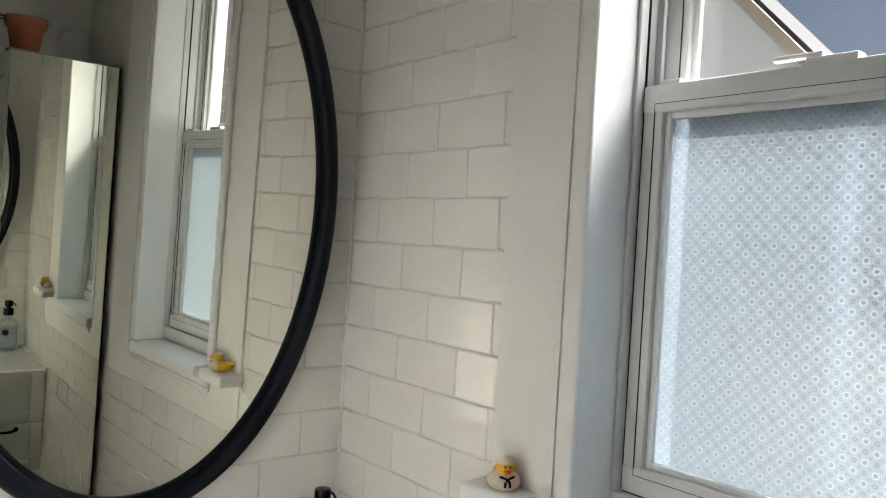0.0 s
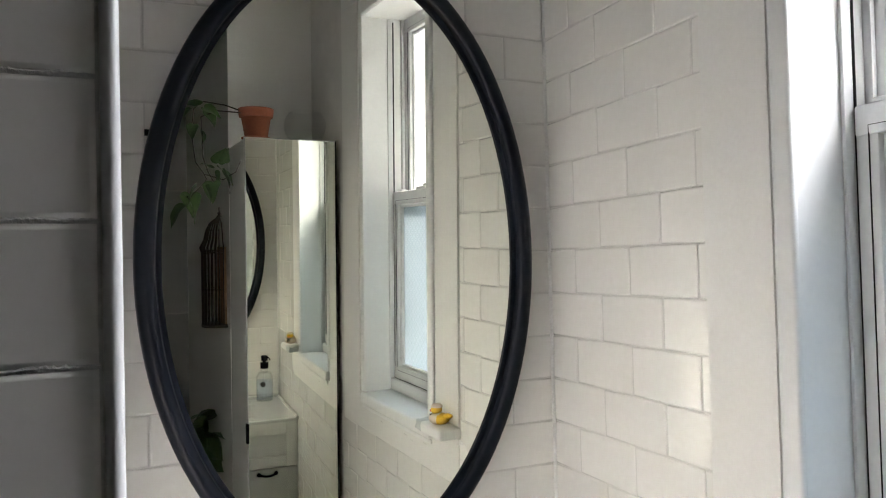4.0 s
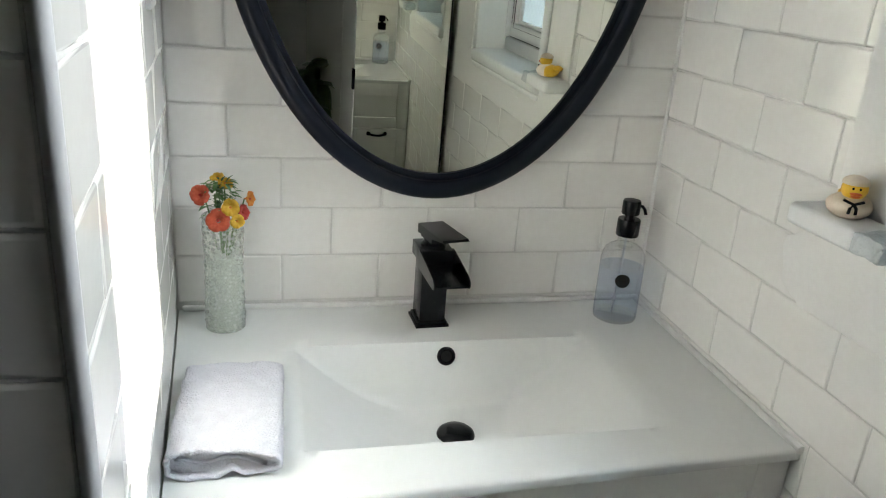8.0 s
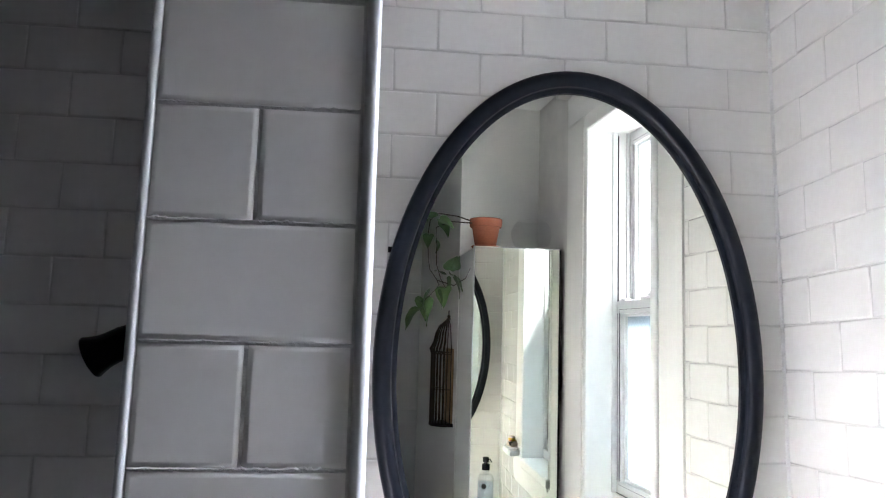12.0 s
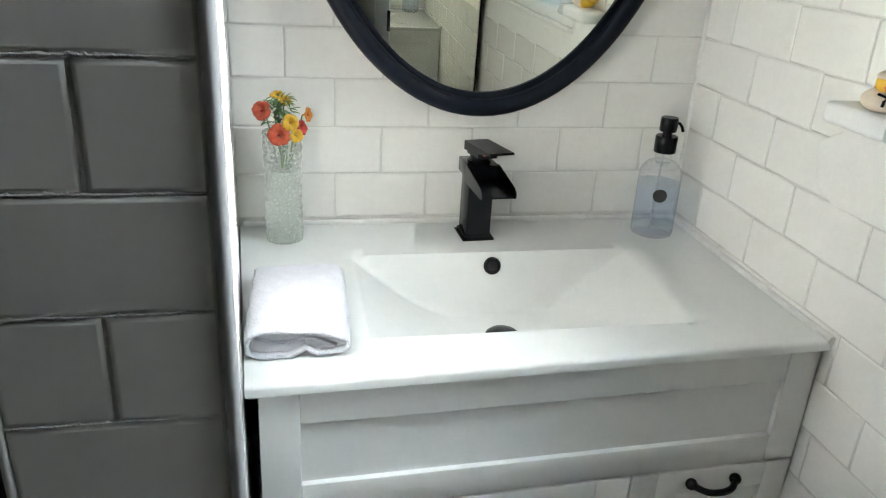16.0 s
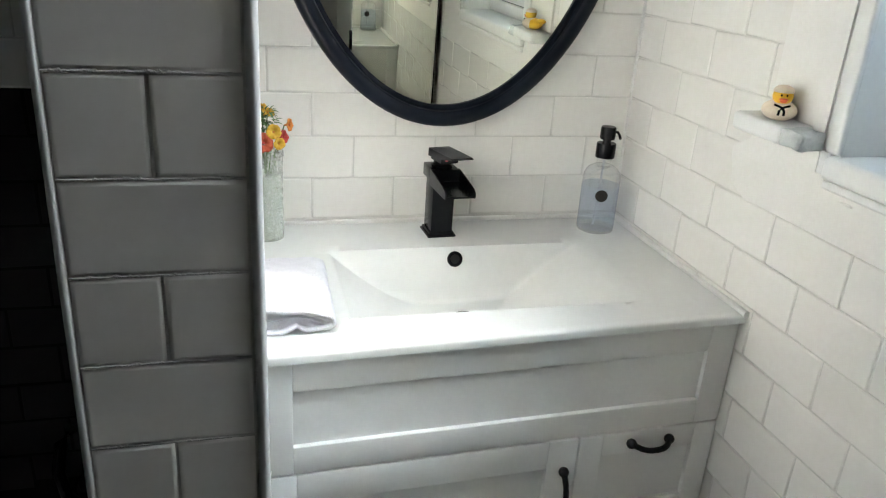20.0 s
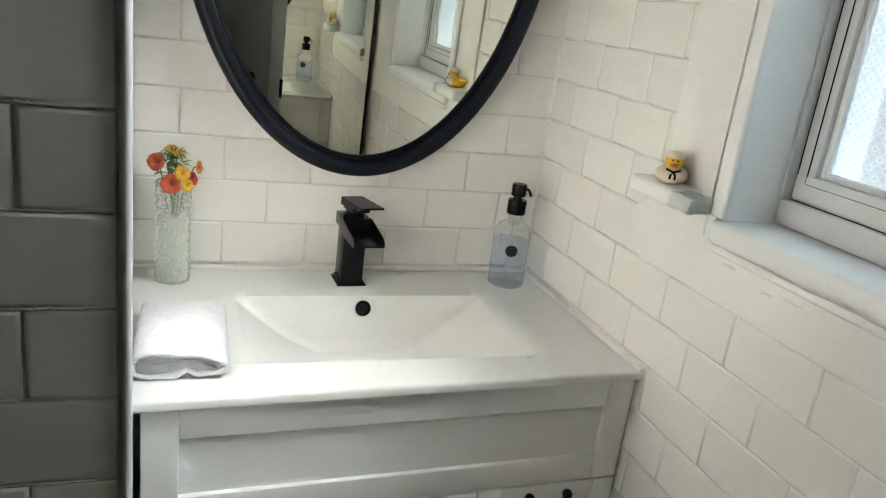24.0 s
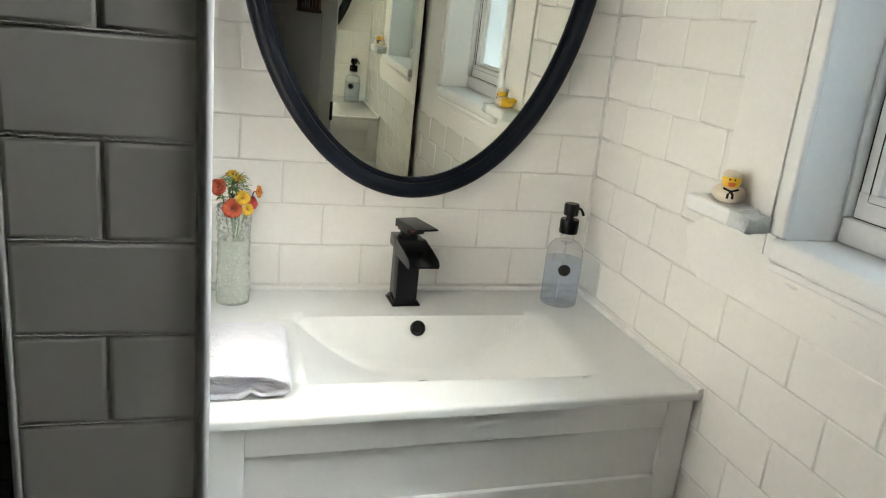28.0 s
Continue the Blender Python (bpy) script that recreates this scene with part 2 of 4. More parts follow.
box(bm, 0.0016, 0.2, WIN[0] - 0.01, WIN[1] + 0.01, 0, WIN[2] - 0.034)
box(bm, 0.0016, 0.2, WIN[0] - 0.01, WIN[1] + 0.01, WIN[3] + 0.01, CEIL)
wall_window = structure("wall_east", bm, GROUT, "window wall with white subway tiles and plaster", "wall", WALL_TURN)
structure("wall_west", B(-2.0, -1.72, -3.4, 0.0, 0, CEIL), SHADE_WALL, "plain grey wall at the far side of the shower", "wall")
wall_south = structure("wall_south", B(-2.0, 0.02, -3.4, -2.352, 0, CEIL), GROUT, "far wall of large plain white panels", "wall")
wall_closet = structure("wall_closet", B(-0.27, 0.02, -2.35, -1.50, 0, CEIL), PAINT, "white painted wall behind the tall cabinet", "wall")
# the tiled partition between vanity and shower, slightly skewed
bm = bmesh.new()
foot = [(-0.7265, -0.7618), (-0.7725, 0.0), (-0.890, 0.0), (-0.875, -0.7618)]
lo = [bm.verts.new((x, y, 0)) for x, y in foot]
hi = [bm.verts.new((x, y, CEIL)) for x, y in foot]
for i in range(4):
    bm.faces.new((lo[i], lo[(i + 1) % 4], hi[(i + 1) % 4], hi[i]))
bm.faces.new(hi)
bm.faces.new(lo[::-1])
partition = structure("wall_partition", bm, GROUT, "narrow tiled partition between vanity and shower", "wall")


# ---- window ----
def frosted():
    """Pressed glass: a milky pane with a lattice of small rings, partly clear."""
    m, t, n, b = nodes_of("frosted_ring_glass")
    co = n.new("ShaderNodeTexCoord").outputs["Object"]
    sc = n.new("ShaderNodeVectorMath")
    sc.operation = "MULTIPLY"
    sc.inputs[1].default_value = (0, 43.5, 43.5)
    t.links.new(co, sc.inputs[0])

    def rings(places, stops):
        """Concentric rings round the given places of the repeating cell."""
        near = None
        for off, k in places:
            ad = n.new("ShaderNodeVectorMath")
            ad.inputs[1].default_value = off
            t.links.new(sc.outputs[0], ad.inputs[0])
            wr = n.new("ShaderNodeVectorMath")
            wr.operation = "WRAP"
            wr.inputs[1].default_value, wr.inputs[2].default_value = (0.5, 0.5, 0.5), (-0.5, -0.5, -0.5)
            t.links.new(ad.outputs[0], wr.inputs[0])
            ln = n.new("ShaderNodeVectorMath")
            ln.operation = "LENGTH"
            t.links.new(wr.outputs[0], ln.inputs[0])
            big = n.new("ShaderNodeMath")
            big.operation = "MULTIPLY"
            big.inputs[1].default_value = k
            t.links.new(ln.outputs["Value"], big.inputs[0])
            if near is None:
                near = big.outputs[0]
            else:
                mn = n.new("ShaderNodeMath")
                mn.operation = "MINIMUM"
                t.links.new(near, mn.inputs[0])
                t.links.new(big.outputs[0], mn.inputs[1])
                near = mn.outputs[0]
        r = n.new("ShaderNodeValToRGB")
        cr = r.color_ramp
        (p0, v0), (p1, v1) = stops[0], stops[-1]
        cr.elements[0].position, cr.elements[0].color = p0, (v0, v0, v0, 1)
        cr.elements[1].position, cr.elements[1].color = p1, (v1, v1, v1, 1)
        for p, v in stops[1:-1]:
            e = cr.elements.new(p)
            e.color = (v, v, v, 1)
        t.links.new(near, r.inputs[0])
        return r.outputs[0]

    both = n.new("ShaderNodeMix")
    both.data_type, both.blend_type = "RGBA", "MULTIPLY"
    both.inputs["Factor"].default_value = 1.0
    white_rings = ((0.0, 0.22), (0.06, 0.12), (0.105, 0.16), (0.125, 0.80), (0.155, 0.80), (0.19, 0.42))
    dark_rings = ((0.0, 1.6), (0.03, 1.2), (0.060, 0.30), (0.105, 0.30), (0.155, 1.0))
    t.links.new(rings((((0, 0, 0), 1.0), ((0, 0.5, 0.5), 1.0)), white_rings), both.inputs[6])
    t.links.new(rings((((0, 0.5, 0), 1.0), ((0, 0, 0.5), 1.0), ((0, 0.25, 0.25), 1.7), ((0, 0.25, -0.25), 1.7), ((0, -0.25, 0.25), 1.7), ((0, -0.25, -0.25), 1.7)), dark_rings), both.inputs[7])
    pattern = both.outputs[2]
    share = n.new("ShaderNodeMapRange")
    share.inputs["To Min"].default_value, share.inputs["To Max"].default_value = 0.50, 0.44
    t.links.new(pattern, share.inputs["Value"])
    tl = n.new("ShaderNodeBsdfTranslucent")
    t.links.new(ramp_of(t, pattern, (0.035, 0.045, 0.052), (0.30, 0.32, 0.33), 0.08, 0.85), tl.inputs[0])
    tp = n.new("ShaderNodeBsdfRefraction")
    tp.inputs["Color"].default_value = (0.50, 0.58, 0.63, 1)
    tp.inputs["Roughness"].default_value, tp.inputs["IOR"].default_value = 0.36, 1.06
    gl = n.new("ShaderNodeBsdfGlossy")
    gl.inputs["Roughness"].default_value = 0.25
    bp = n.new("ShaderNodeBump")
    bp.inputs["Strength"].default_value, bp.inputs["Distance"].default_value = 0.4, 0.001
    t.links.new(pattern, bp.inputs["Height"])
    t.links.new(bp.outputs[0], gl.inputs["Normal"])
    m1, m2 = n.new("ShaderNodeMixShader"), n.new("ShaderNodeMixShader")
    t.links.new(share.outputs[0], m1.inputs[0])
    t.links.new(tl.outputs[0], m1.inputs[1])
    t.links.new(tp.outputs[0], m1.inputs[2])
    m2.inputs[0].default_value = 0.05
    t.links.new(m1.outputs[0], m2.inputs[1])
    t.links.new(gl.outputs[0], m2.inputs[2])
    t.links.new(m2.outputs[0], n["Material Output"].inputs[0])
    return m


def window_glass():
    m, t, n, b = nodes_of("clear_window_glass")
    tp, gl, mx = n.new("ShaderNodeBsdfTransparent"), n.new("ShaderNodeBsdfGlossy"), n.new("ShaderNodeMixShader")
    gl.inputs["Roughness"].default_value = 0.0
    tp.inputs[0].default_value = (0.96, 0.98, 0.98, 1)
    mx.inputs[0].default_value = 0.06
    t.links.new(tp.outputs[0], mx.inputs[1])
    t.links.new(gl.outputs[0], mx.inputs[2])
    t.links.new(mx.outputs[0], n["Material Output"].inputs[0])
    return m


FROSTED, PANE = frosted(), window_glass()
window = thing("window_1", "white double-hung window with patterned frosted lower sash", "window", WALL_TURN, kind="structure")
y0, y1, z0, z1 = WIN
# side linings, head and stool of the recess
part("jamb", B(-0.004, 0.2, y1, y1 + 0.0095, z0, z1), GLOSS_PAINT, window)
part("jamb", B(-0.004, 0.2, y0 - 0.0095, y0, z0, z1), GLOSS_PAINT, window)
part("head_lining", B(-0.004, 0.2, y0, y1, z1, z1 + 0.0095), GLOSS_PAINT, window)
part("window_sill", B(-0.016, 0.2, y0 - 0.0095, y1 + 0.0168, z0 - 0.033, z0 - 0.0002, bevel=0.008, seg=3), GLOSS_PAINT, window, "white painted window sill with a rounded nose")
# casing: a raised inner band and a flat outer board on each side, and over the head
for s, ya in ((1, y1), (-1, y0)):
    o = sorted((ya - s * 0.0005, ya + s * 0.027))
    part("casing_band", B(-0.0105 if s > 0 else -0.0055, 0.0012, o[0], o[1], z0 + 0.001, z1 + 0.052, bevel=0.005, seg=4), GLOSS_PAINT, window)
    o = sorted((ya + s * 0.027, ya + s * 0.036))
    part("casing_groove", B(-0.001, 0.0012, o[0], o[1], z0 + 0.001, z1 + 0.052), GLOSS_PAINT, window, smooth=False)
    o = sorted((ya + s * 0.036, ya + s * (0.150 if s > 0 else 0.175)))
    part("casing_board", B(-0.0045, 0.0012, o[0], o[1], z0 - 0.030, z1 + 0.052), PAINT, window, smooth=False)
part("stool_block", B(-0.0042, 0.0012, y1 + 0.0172, y1 + 0.0358, z0 - 0.0305, z0 + 0.0008, bevel=0.001), GLOSS_PAINT, window)
part("head_band", B(-0.0115, 0.0, y0 - 0.0005, y1 + 0.0005, z1 + 0.001, z1 + 0.0515, bevel=0.006, seg=3), GLOSS_PAINT, window)
part("head_board", B(-0.006, 0.0012, y0 - 0.175, y1 + 0.150, z1 + 0.0525, z1 + 0.15, bevel=0.002), GLOSS_PAINT, window)
part("head_cap", B(-0.045, 0.0, y0 - 0.19, y1 + 0.165, z1 + 0.1505, z1 + 0.175, bevel=0.006), GLOSS_PAINT, window)
part("apron", B(-0.0045, 0.0012, y0 - 0.175, y1 + 0.150, 1.0405, z0 - 0.0300), PAINT, window, "smooth white plaster band below the sill", smooth=False)
part("sill_moulding", B(-0.0095, 0.0012, y0 - 0.0095, y1 + 0.0160, z0 - 0.046, z0 - 0.0335, bevel=0.004, seg=3), GLOSS_PAINT, window)
part("sill_horn", B(-0.057, 0.0, -0.499, -0.394, 1.151, 1.177, bevel=0.007, seg=3), GLOSS_PAINT, window, "painted end of the old window stool")
# its broken inner end shows bare plaster
bm = B(-0.053, -0.0125, -0.534, -0.497, 1.1515, 1.1755, bevel=0.004, seg=2)
bmesh.ops.subdivide_edges(bm, edges=bm.edges[:], cuts=3, use_grid_fill=True)
for v in bm.verts:
    v.co += 0.0045 * noise.noise_vector(v.co * 55) + 0.0018 * noise.noise_vector(v.co * 190)
    v.co.z = min(v.co.z, 1.1765)
part("broken_end", bm, CHIP, window, "broken bare grey plaster end", angle=60)


def crust(name, at, ry, rz, thick, seed, material):
    """A thin irregular skin of filler or paint on the window wall."""
    bm = bmesh.new()
    n = 40
    rims = []
    for k, (f, d) in enumerate(((1.0, 0.0), (0.93, 0.75), (0.6, 1.0))):
        row = []
        for i in range(n):
            a = 2 * math.pi * i / n
            w = 1 + 0.22 * noise.noise((math.cos(a) * 1.6 + seed, math.sin(a) * 1.6, 0.0)) + 0.08 * noise.noise((math.cos(a) * 6 + seed, math.sin(a) * 6, 2.0))
            row.append(bm.verts.new((-thick * d, at[0] + ry * f * w * math.cos(a), at[1] + rz * f * w * math.sin(a))))
        rims.append(row)
    for ra, rb in zip(rims, rims[1:]):
        for i in range(n):
            bm.faces.new((ra[i], ra[(i + 1) % n], rb[(i + 1) % n], rb[i]))
    bm.faces.new(rims[-1])
    bm.faces.new(rims[0][::-1])
    return part(name, bm, material, window, angle=80)


crust("filler_patch", (-0.392, 1.088), 0.052, 0.052, 0.0016, 4.0, PAINT)
crust("paint_flake", (-0.402, 1.142), 0.012, 0.006, 0.0030, 9.0, GLOSS_PAINT)
for ya, za, ry, rz, sd in ((-0.585, 1.096, 0.013, 0.0022, 1.0), (-0.660, 1.086, 0.010, 0.0018, 2.5), (-0.700, 1.092, 0.016, 0.0020, 5.5), (-0.860, 1.090, 0.012, 0.0024, 7.0)):
    crust("paint_flake", (ya, za), ry, rz, 0.0062, sd, PAINT)
# lower frame step, tracks, sashes
part("frame_sill", B(0.078, 0.19, y0, y1, z0 + 0.0005, z0 + 0.036, bevel=0.004), VINYL, window)
for s, ya in ((-1, y1), (1, y0)):
    for d, w, xa, xb in ((0.0, 0.006, 0.075, 0.095), (0.0, 0.012, 0.118, 0.126), (0.0, 0.016, 0.150, 0.19)):
        part("track", B(xa, xb, min(ya, ya + s * w), max(ya, ya + s * w), z0 + 0.036, z1, bevel=0.0015), VINYL, window)


def sash(name, xa, xb, za, zb, stile, top, bottom, glass_material, label):
    sa, sb = y0 + 0.007, y1 - 0.007
    ob = part(name, B(xa, xb, sb - stile, sb, za, zb, bevel=0.003), VINYL, window, label)
    part("stile", B(xa, xb, sa, sa + stile, za, zb, bevel=0.003), VINYL, ob)
    part("rail", B(xa - 0.0015, xb, sa + stile * 0.0, sb, zb - top, zb + 0.001, bevel=0.003), VINYL, ob)
    part("rail", B(xa - 0.0015, xb, sa + stile * 0.0, sb, za - 0.001, za + bottom, bevel=0.003), VINYL, ob)
    ga, gb, gc, gd = sa + stile, sb - stile, za + bottom, zb - top
    for a in ((xa + 0.008, xb - 0.006, ga, ga + 0.009, gc, gd), (xa + 0.008, xb - 0.006, gb - 0.009, gb, gc, gd),
              (xa + 0.008, xb - 0.006, ga + 0.009, gb - 0.009, gc, gc + 0.009), (xa + 0.008, xb - 0.006, ga + 0.009, gb - 0.009, gd - 0.009, gd)):
        part("glazing_bead", B(*a, bevel=0.002), VINYL, ob)
    # thin dark strips on the face, drawn for shaded grooves in the frame
    for a in ((sb - stile + 0.011, sb - stile + 0.0118, gc - 0.011, gd + 0.011), (sa + stile - 0.0118, sa + stile - 0.011, gc - 0.011, gd + 0.011),
              (ga - 0.011, gb + 0.011, gd + 0.011, gd + 0.0118), (ga - 0.011, gb + 0.011, gc - 0.0118, gc - 0.011)):
        part("seam_shade", B(xa - 0.0018, xa + 0.002, *a), DARK, ob, smooth=False)
    xm = (xa + xb) / 2 + 0.002
    g = part("pane", B(xm, xm + 0.004, ga + 0.004, gb - 0.004, gc + 0.004, gd - 0.004), glass_material, ob, smooth=False)
    return ob


# solid dark strips put in for the shade in the gaps round the sash
for ya in (y1 - 0.0075, y0 + 0.006):
    part("gap_shade", B(0.0905, 0.094, ya, ya + 0.0015, z0 + 0.04, z1 - 0.01), DARK, window, smooth=False)
part("gap_shade", B(0.0875, 0.0895, y0 + 0.01, y1 - 0.01, z0 + 0.0355, z0 + 0.0372), DARK, window, smooth=False)
lower = sash("lower_sash", 0.090, 0.117, z0 + 0.037, 1.737, 0.030, 0.036, 0.036, FROSTED, "lower sash with frosted ring-patterned glass")
upper = sash("upper_sash", 0.127, 0.150, 1.702, z1 - 0.002, 0.040, 0.040, 0.034, PANE, "upper sash with clear glass")
part("sash_lock", B(0.093, 0.115, -0.835, -0.775, 1.738, 1.747, bevel=0.003), VINYL, lower)
part("sash_lock_lever", B(0.096, 0.106, -0.795, -0.735, 1.747, 1.754, bevel=0.003), VINYL, lower)
for ya in (-0.598, -0.947):
    part("tilt_latch", B(0.093, 0.110, ya - 0.016, ya + 0.016, 1.7385, 1.7445, bevel=0.002), VINYL, lower)

# ---- outdoors ----
ROOF = surface("dark_shingle_roof", (0.016, 0.017, 0.020), (0.034, 0.035, 0.039), 0.95, 4, 40, 0.5, spec=0.1)
SOFFIT = surface("white_soffit", (0.38, 0.40, 0.43), (0.46, 0.48, 0.51), 0.7, 4, 40, 0.1)
GRASS = surface("pale_concrete_yard", (0.22, 0.22, 0.215), (0.30, 0.30, 0.29), 0.95, 1, 12, 0.3)
tagged(new("ground", mesh_of("ground", B(-60, 60, -60, 60, -3.2, -3.1), GRASS, False)), "pale concrete yard far below the window", "ground", kind="structure")


def brick_material():
    m, t, n, b = nodes_of("grey_brick")
    co = n.new("ShaderNodeTexCoord").outputs["Object"]
    mp = n.new("ShaderNodeMapping")
    mp.inputs["Rotation"].default_value = (radians(90), 0, radians(90))
    br = n.new("ShaderNodeTexBrick")
    br.inputs["Color1"].default_value, br.inputs["Color2"].default_value = (0.26, 0.22, 0.24, 1), (0.34, 0.30, 0.32, 1)
    br.inputs["Mortar"].default_value = (0.55, 0.54, 0.52, 1)
    br.inputs["Scale"].default_value, br.inputs["Mortar Size"].default_value = 4.6, 0.018
    t.links.new(co, mp.inputs[0])
    t.links.new(mp.outputs[0], br.inputs[0])
    t.links.new(br.outputs[0], b.inputs["Base Color"])
    bp = n.new("ShaderNodeBump")
    bp.inputs["Strength"].default_value, bp.inputs["Distance"].default_value = 0.5, 0.01
    t.links.new(br.outputs[1], bp.inputs["Height"])
    bp.invert = True
    t.links.new(bp.outputs[0], b.inputs["Normal"])
    b.inputs["Roughness"].default_value = 0.9
    return m


BRICKS = brick_material()


def prism(bm, x0, x1, outline):
    a = [bm.verts.new((x0, y, z)) for y, z in outline]
    b = [bm.verts.new((x1, y, z)) for y, z in outline]
    n = len(outline)
    for i in range(n):
        bm.faces.new((a[i], a[(i + 1) % n], b[(i + 1) % n], b[i]))
    bm.faces.new(a[::-1])
    bm.faces.new(b)
    return bm


house = thing("neighbour_house", "pale gabled house next door with a dark shingle roof", "house")
BOARD = surface("weathered_bargeboard", (0.20, 0.17, 0.145), (0.30, 0.26, 0.22), 0.8, 6, 60, 0.2)
part("wall", prism(bmesh.new(), 3.98, 4.18, [(0.80, -3.1), (0.80, 2.42), (3.4, 5.16), (6.0, 2.42), (6.0, -3.1)]), SOFFIT, house, smooth=False)
part("roof", prism(bmesh.new(), 3.75, 4.21, [(0.55, 2.32), (0.55, 2.37), (3.4, 5.39), (6.25, 2.37), (6.25, 2.32), (3.4, 5.34)]), ROOF, house, "dark shingle roof", smooth=False)
part("bargeboard", prism(bmesh.new(), 3.71, 3.749, [(0.56, 2.24), (0.56, 2.34), (3.4, 5.35), (6.24, 2.34), (6.24, 2.24), (3.4, 5.25)]), BOARD, house, "weathered brown bargeboard", smooth=False)
part("soffit", prism(bmesh.new(), 3.7495, 3.979, [(0.60, 2.29), (0.60, 2.318), (3.4, 5.30), (6.2, 2.318), (6.2, 2.29), (3.4, 5.27)]), BOARD, house, smooth=False)
block = thing("brick_building", "grey brick building beside the window", "building")
part("wall", B(2.0, 6.0, -14.0, -3.4, -3.1, 4.2), BRICKS, block, smooth=False)
part("parapet", B(1.94, 6.06, -14.06, -3.34, 4.2, 4.32, bevel=0.02), SOFFIT, block)

# ---- wall mirror ----
def ellipse_ring(bm, a, b, profile, n=112):
    """Sweeps (outward, forward) pairs round an ellipse; forward is -y."""
    rings = []
    for i in range(n):
        t = 2 * math.pi * i / n
        p = Vector((a * math.cos(t), 0, b * math.sin(t)))
        nrm = Vector((b * math.cos(t), 0, a * math.sin(t))).normalized()
        rings.append([bm.verts.new(p + nrm * o + Vector((0, -f, 0))) for o, f in profile])
    k = len(profile)
    for i in range(n):
        r, s = rings[i], rings[(i + 1) % n]
        for j in range(k):
            bm.faces.new((r[j], r[(j + 1) % k], s[(j + 1) % k], s[j]))
    return bm


MIRROR_AT = Matrix.Translation((-0.385, -0.043, 1.571)) @ Matrix.Rotation(radians(2.43), 4, "Z") @ Matrix.Rotation(radians(1.25), 4, "X")
mirror = thing("wall_mirror", "large oval mirror in a rounded black frame, leaning slightly forward", "mirror", MIRROR_AT)
prof = [(-0.0375, -0.004), (-0.0375, 0.004), (-0.034, 0.0065), (-0.030, 0.006), (-0.028, 0.0095)]
prof += [(-0.0145 - 0.0140 * math.cos(radians(a)), 0.009 + 0.011 * math.sin(radians(a))) for a in range(10, 181, 17)]
prof += [(0.0, 0.002), (0.0, -0.006), (-0.012, -0.011), (-0.030, -0.010)]
part("frame", ellipse_ring(bmesh.new(), 0.325, 0.504, prof), FRAME_BLACK, mirror, "rounded satin black frame", angle=50)
bm = bmesh.new()
rims = [[bm.verts.new((0.291 * math.cos(2 * math.pi * i / 112), y, 0.470 * math.sin(2 * math.pi * i / 112))) for i in range(112)] for y in (-0.0005, 0.0025)]
bm.faces.new(rims[0])
bm.faces.new(rims[1][::-1])
for i in range(112):
    bm.faces.new((rims[0][i], rims[1][i], rims[1][(i + 1) % 112], rims[0][(i + 1) % 112]))
part("mirror_glass", bm, MIRROR, mirror, "clear silvered glass", smooth=False)
bm = tube(bmesh.new(), [(-0.292, 0.022, 0.190), (-0.306, 0.022, 0.190)], 0.005, 10)
part("hanging_peg", bm, BLACK, mirror)


# ---- vanity ----
V0, V1, VF = -0.730, 0.0035, -0.457             # the cabinet's sides and front
vanity = thing("vanity_cabinet", "white shaker vanity cabinet with black handles", "cabinet", Matrix.Translation((0, -0.4430, 0)) @ Matrix.Rotation(radians(1.92), 4, "Z") @ Matrix.Translation((0, 0.457, 0)))
bm = B(V0, V0 + 0.018, VF + 0.02, -0.012, 0.0, 0.858)
box(bm, V1 - 0.018, V1, VF + 0.02, -0.012, 0.0, 0.858)
box(bm, V0 + 0.018, V1 - 0.018, -0.016, -0.012, 0.0, 0.858)
box(bm, V0 + 0.018, V1 - 0.018, VF + 0.02, -0.016, 0.10, 0.118)
box(bm, V0 + 0.018, V1 - 0.018, VF + 0.05, VF + 0.066, 0.0, 0.10)
part("body", bm, CABINET, vanity, smooth=False)
# dark sheet behind the fronts, put in for the shade in their gaps
part("recess_shade", B(V0 + 0.019, V1 - 0.019, VF + 0.0225, VF + 0.026, 0.119, 0.857), DARK, vanity, smooth=False)


def bow_handle(parent, x, y, z, length, upright=False):
    """A bow pull with two round feet."""
    h = length / 2
    pts = []
    for i in range(13):
        s = -1 + 2 * i / 12
        out = 0.019 * (1 - abs(s) ** 3.2) + 0.005
        sag = -0.004 * (1 - s * s)
        a = s * h
        pts.append((x + sag * 0.0, y - out, z + a) if upright else (x + a, y - out, z + sag))
    bm = tube(bmesh.new(), pts, 0.0048, 10)
    for s in (-1, 1):
        p = (x, y, z + s * h) if upright else (x + s * h, y, z)
        bmesh.ops.create_uvsphere(bm, u_segments=12, v_segments=8, radius=0.0085, matrix=Matrix.Translation((p[0], p[1] - 0.006, p[2])))
    return part("handle", bm, BLACK, parent, "black bow handle")


def shaker(name, xa, xb, za, zb, rail, label="", side=None, top=None):
    """A framed front: four rails round a panel set back, bevelled inside."""
    f, th = VF, 0.019
    side, top = side or rail, top or rail
    ob = part(name, B(xa + side - 0.003, xb - side + 0.003, f + 0.0085, f + th - 0.004, za + rail - 0.003, zb - top + 0.003), CABINET, vanity, label, smooth=False)
    part("stile", B(xa, xa + side, f, f + th, za, zb, bevel=0.0018), CABINET, ob)
    part("stile", B(xb - side, xb, f, f + th, za, zb, bevel=0.0018), CABINET, ob)
    part("rail", B(xa + side, xb - side, f + 0.0003, f + th, za, za + rail, bevel=0.0018), CABINET, ob)
    part("rail", B(xa + side, xb - side, f + 0.0003, f + th, zb - top, zb, bevel=0.0018), CABINET, ob)
    return ob


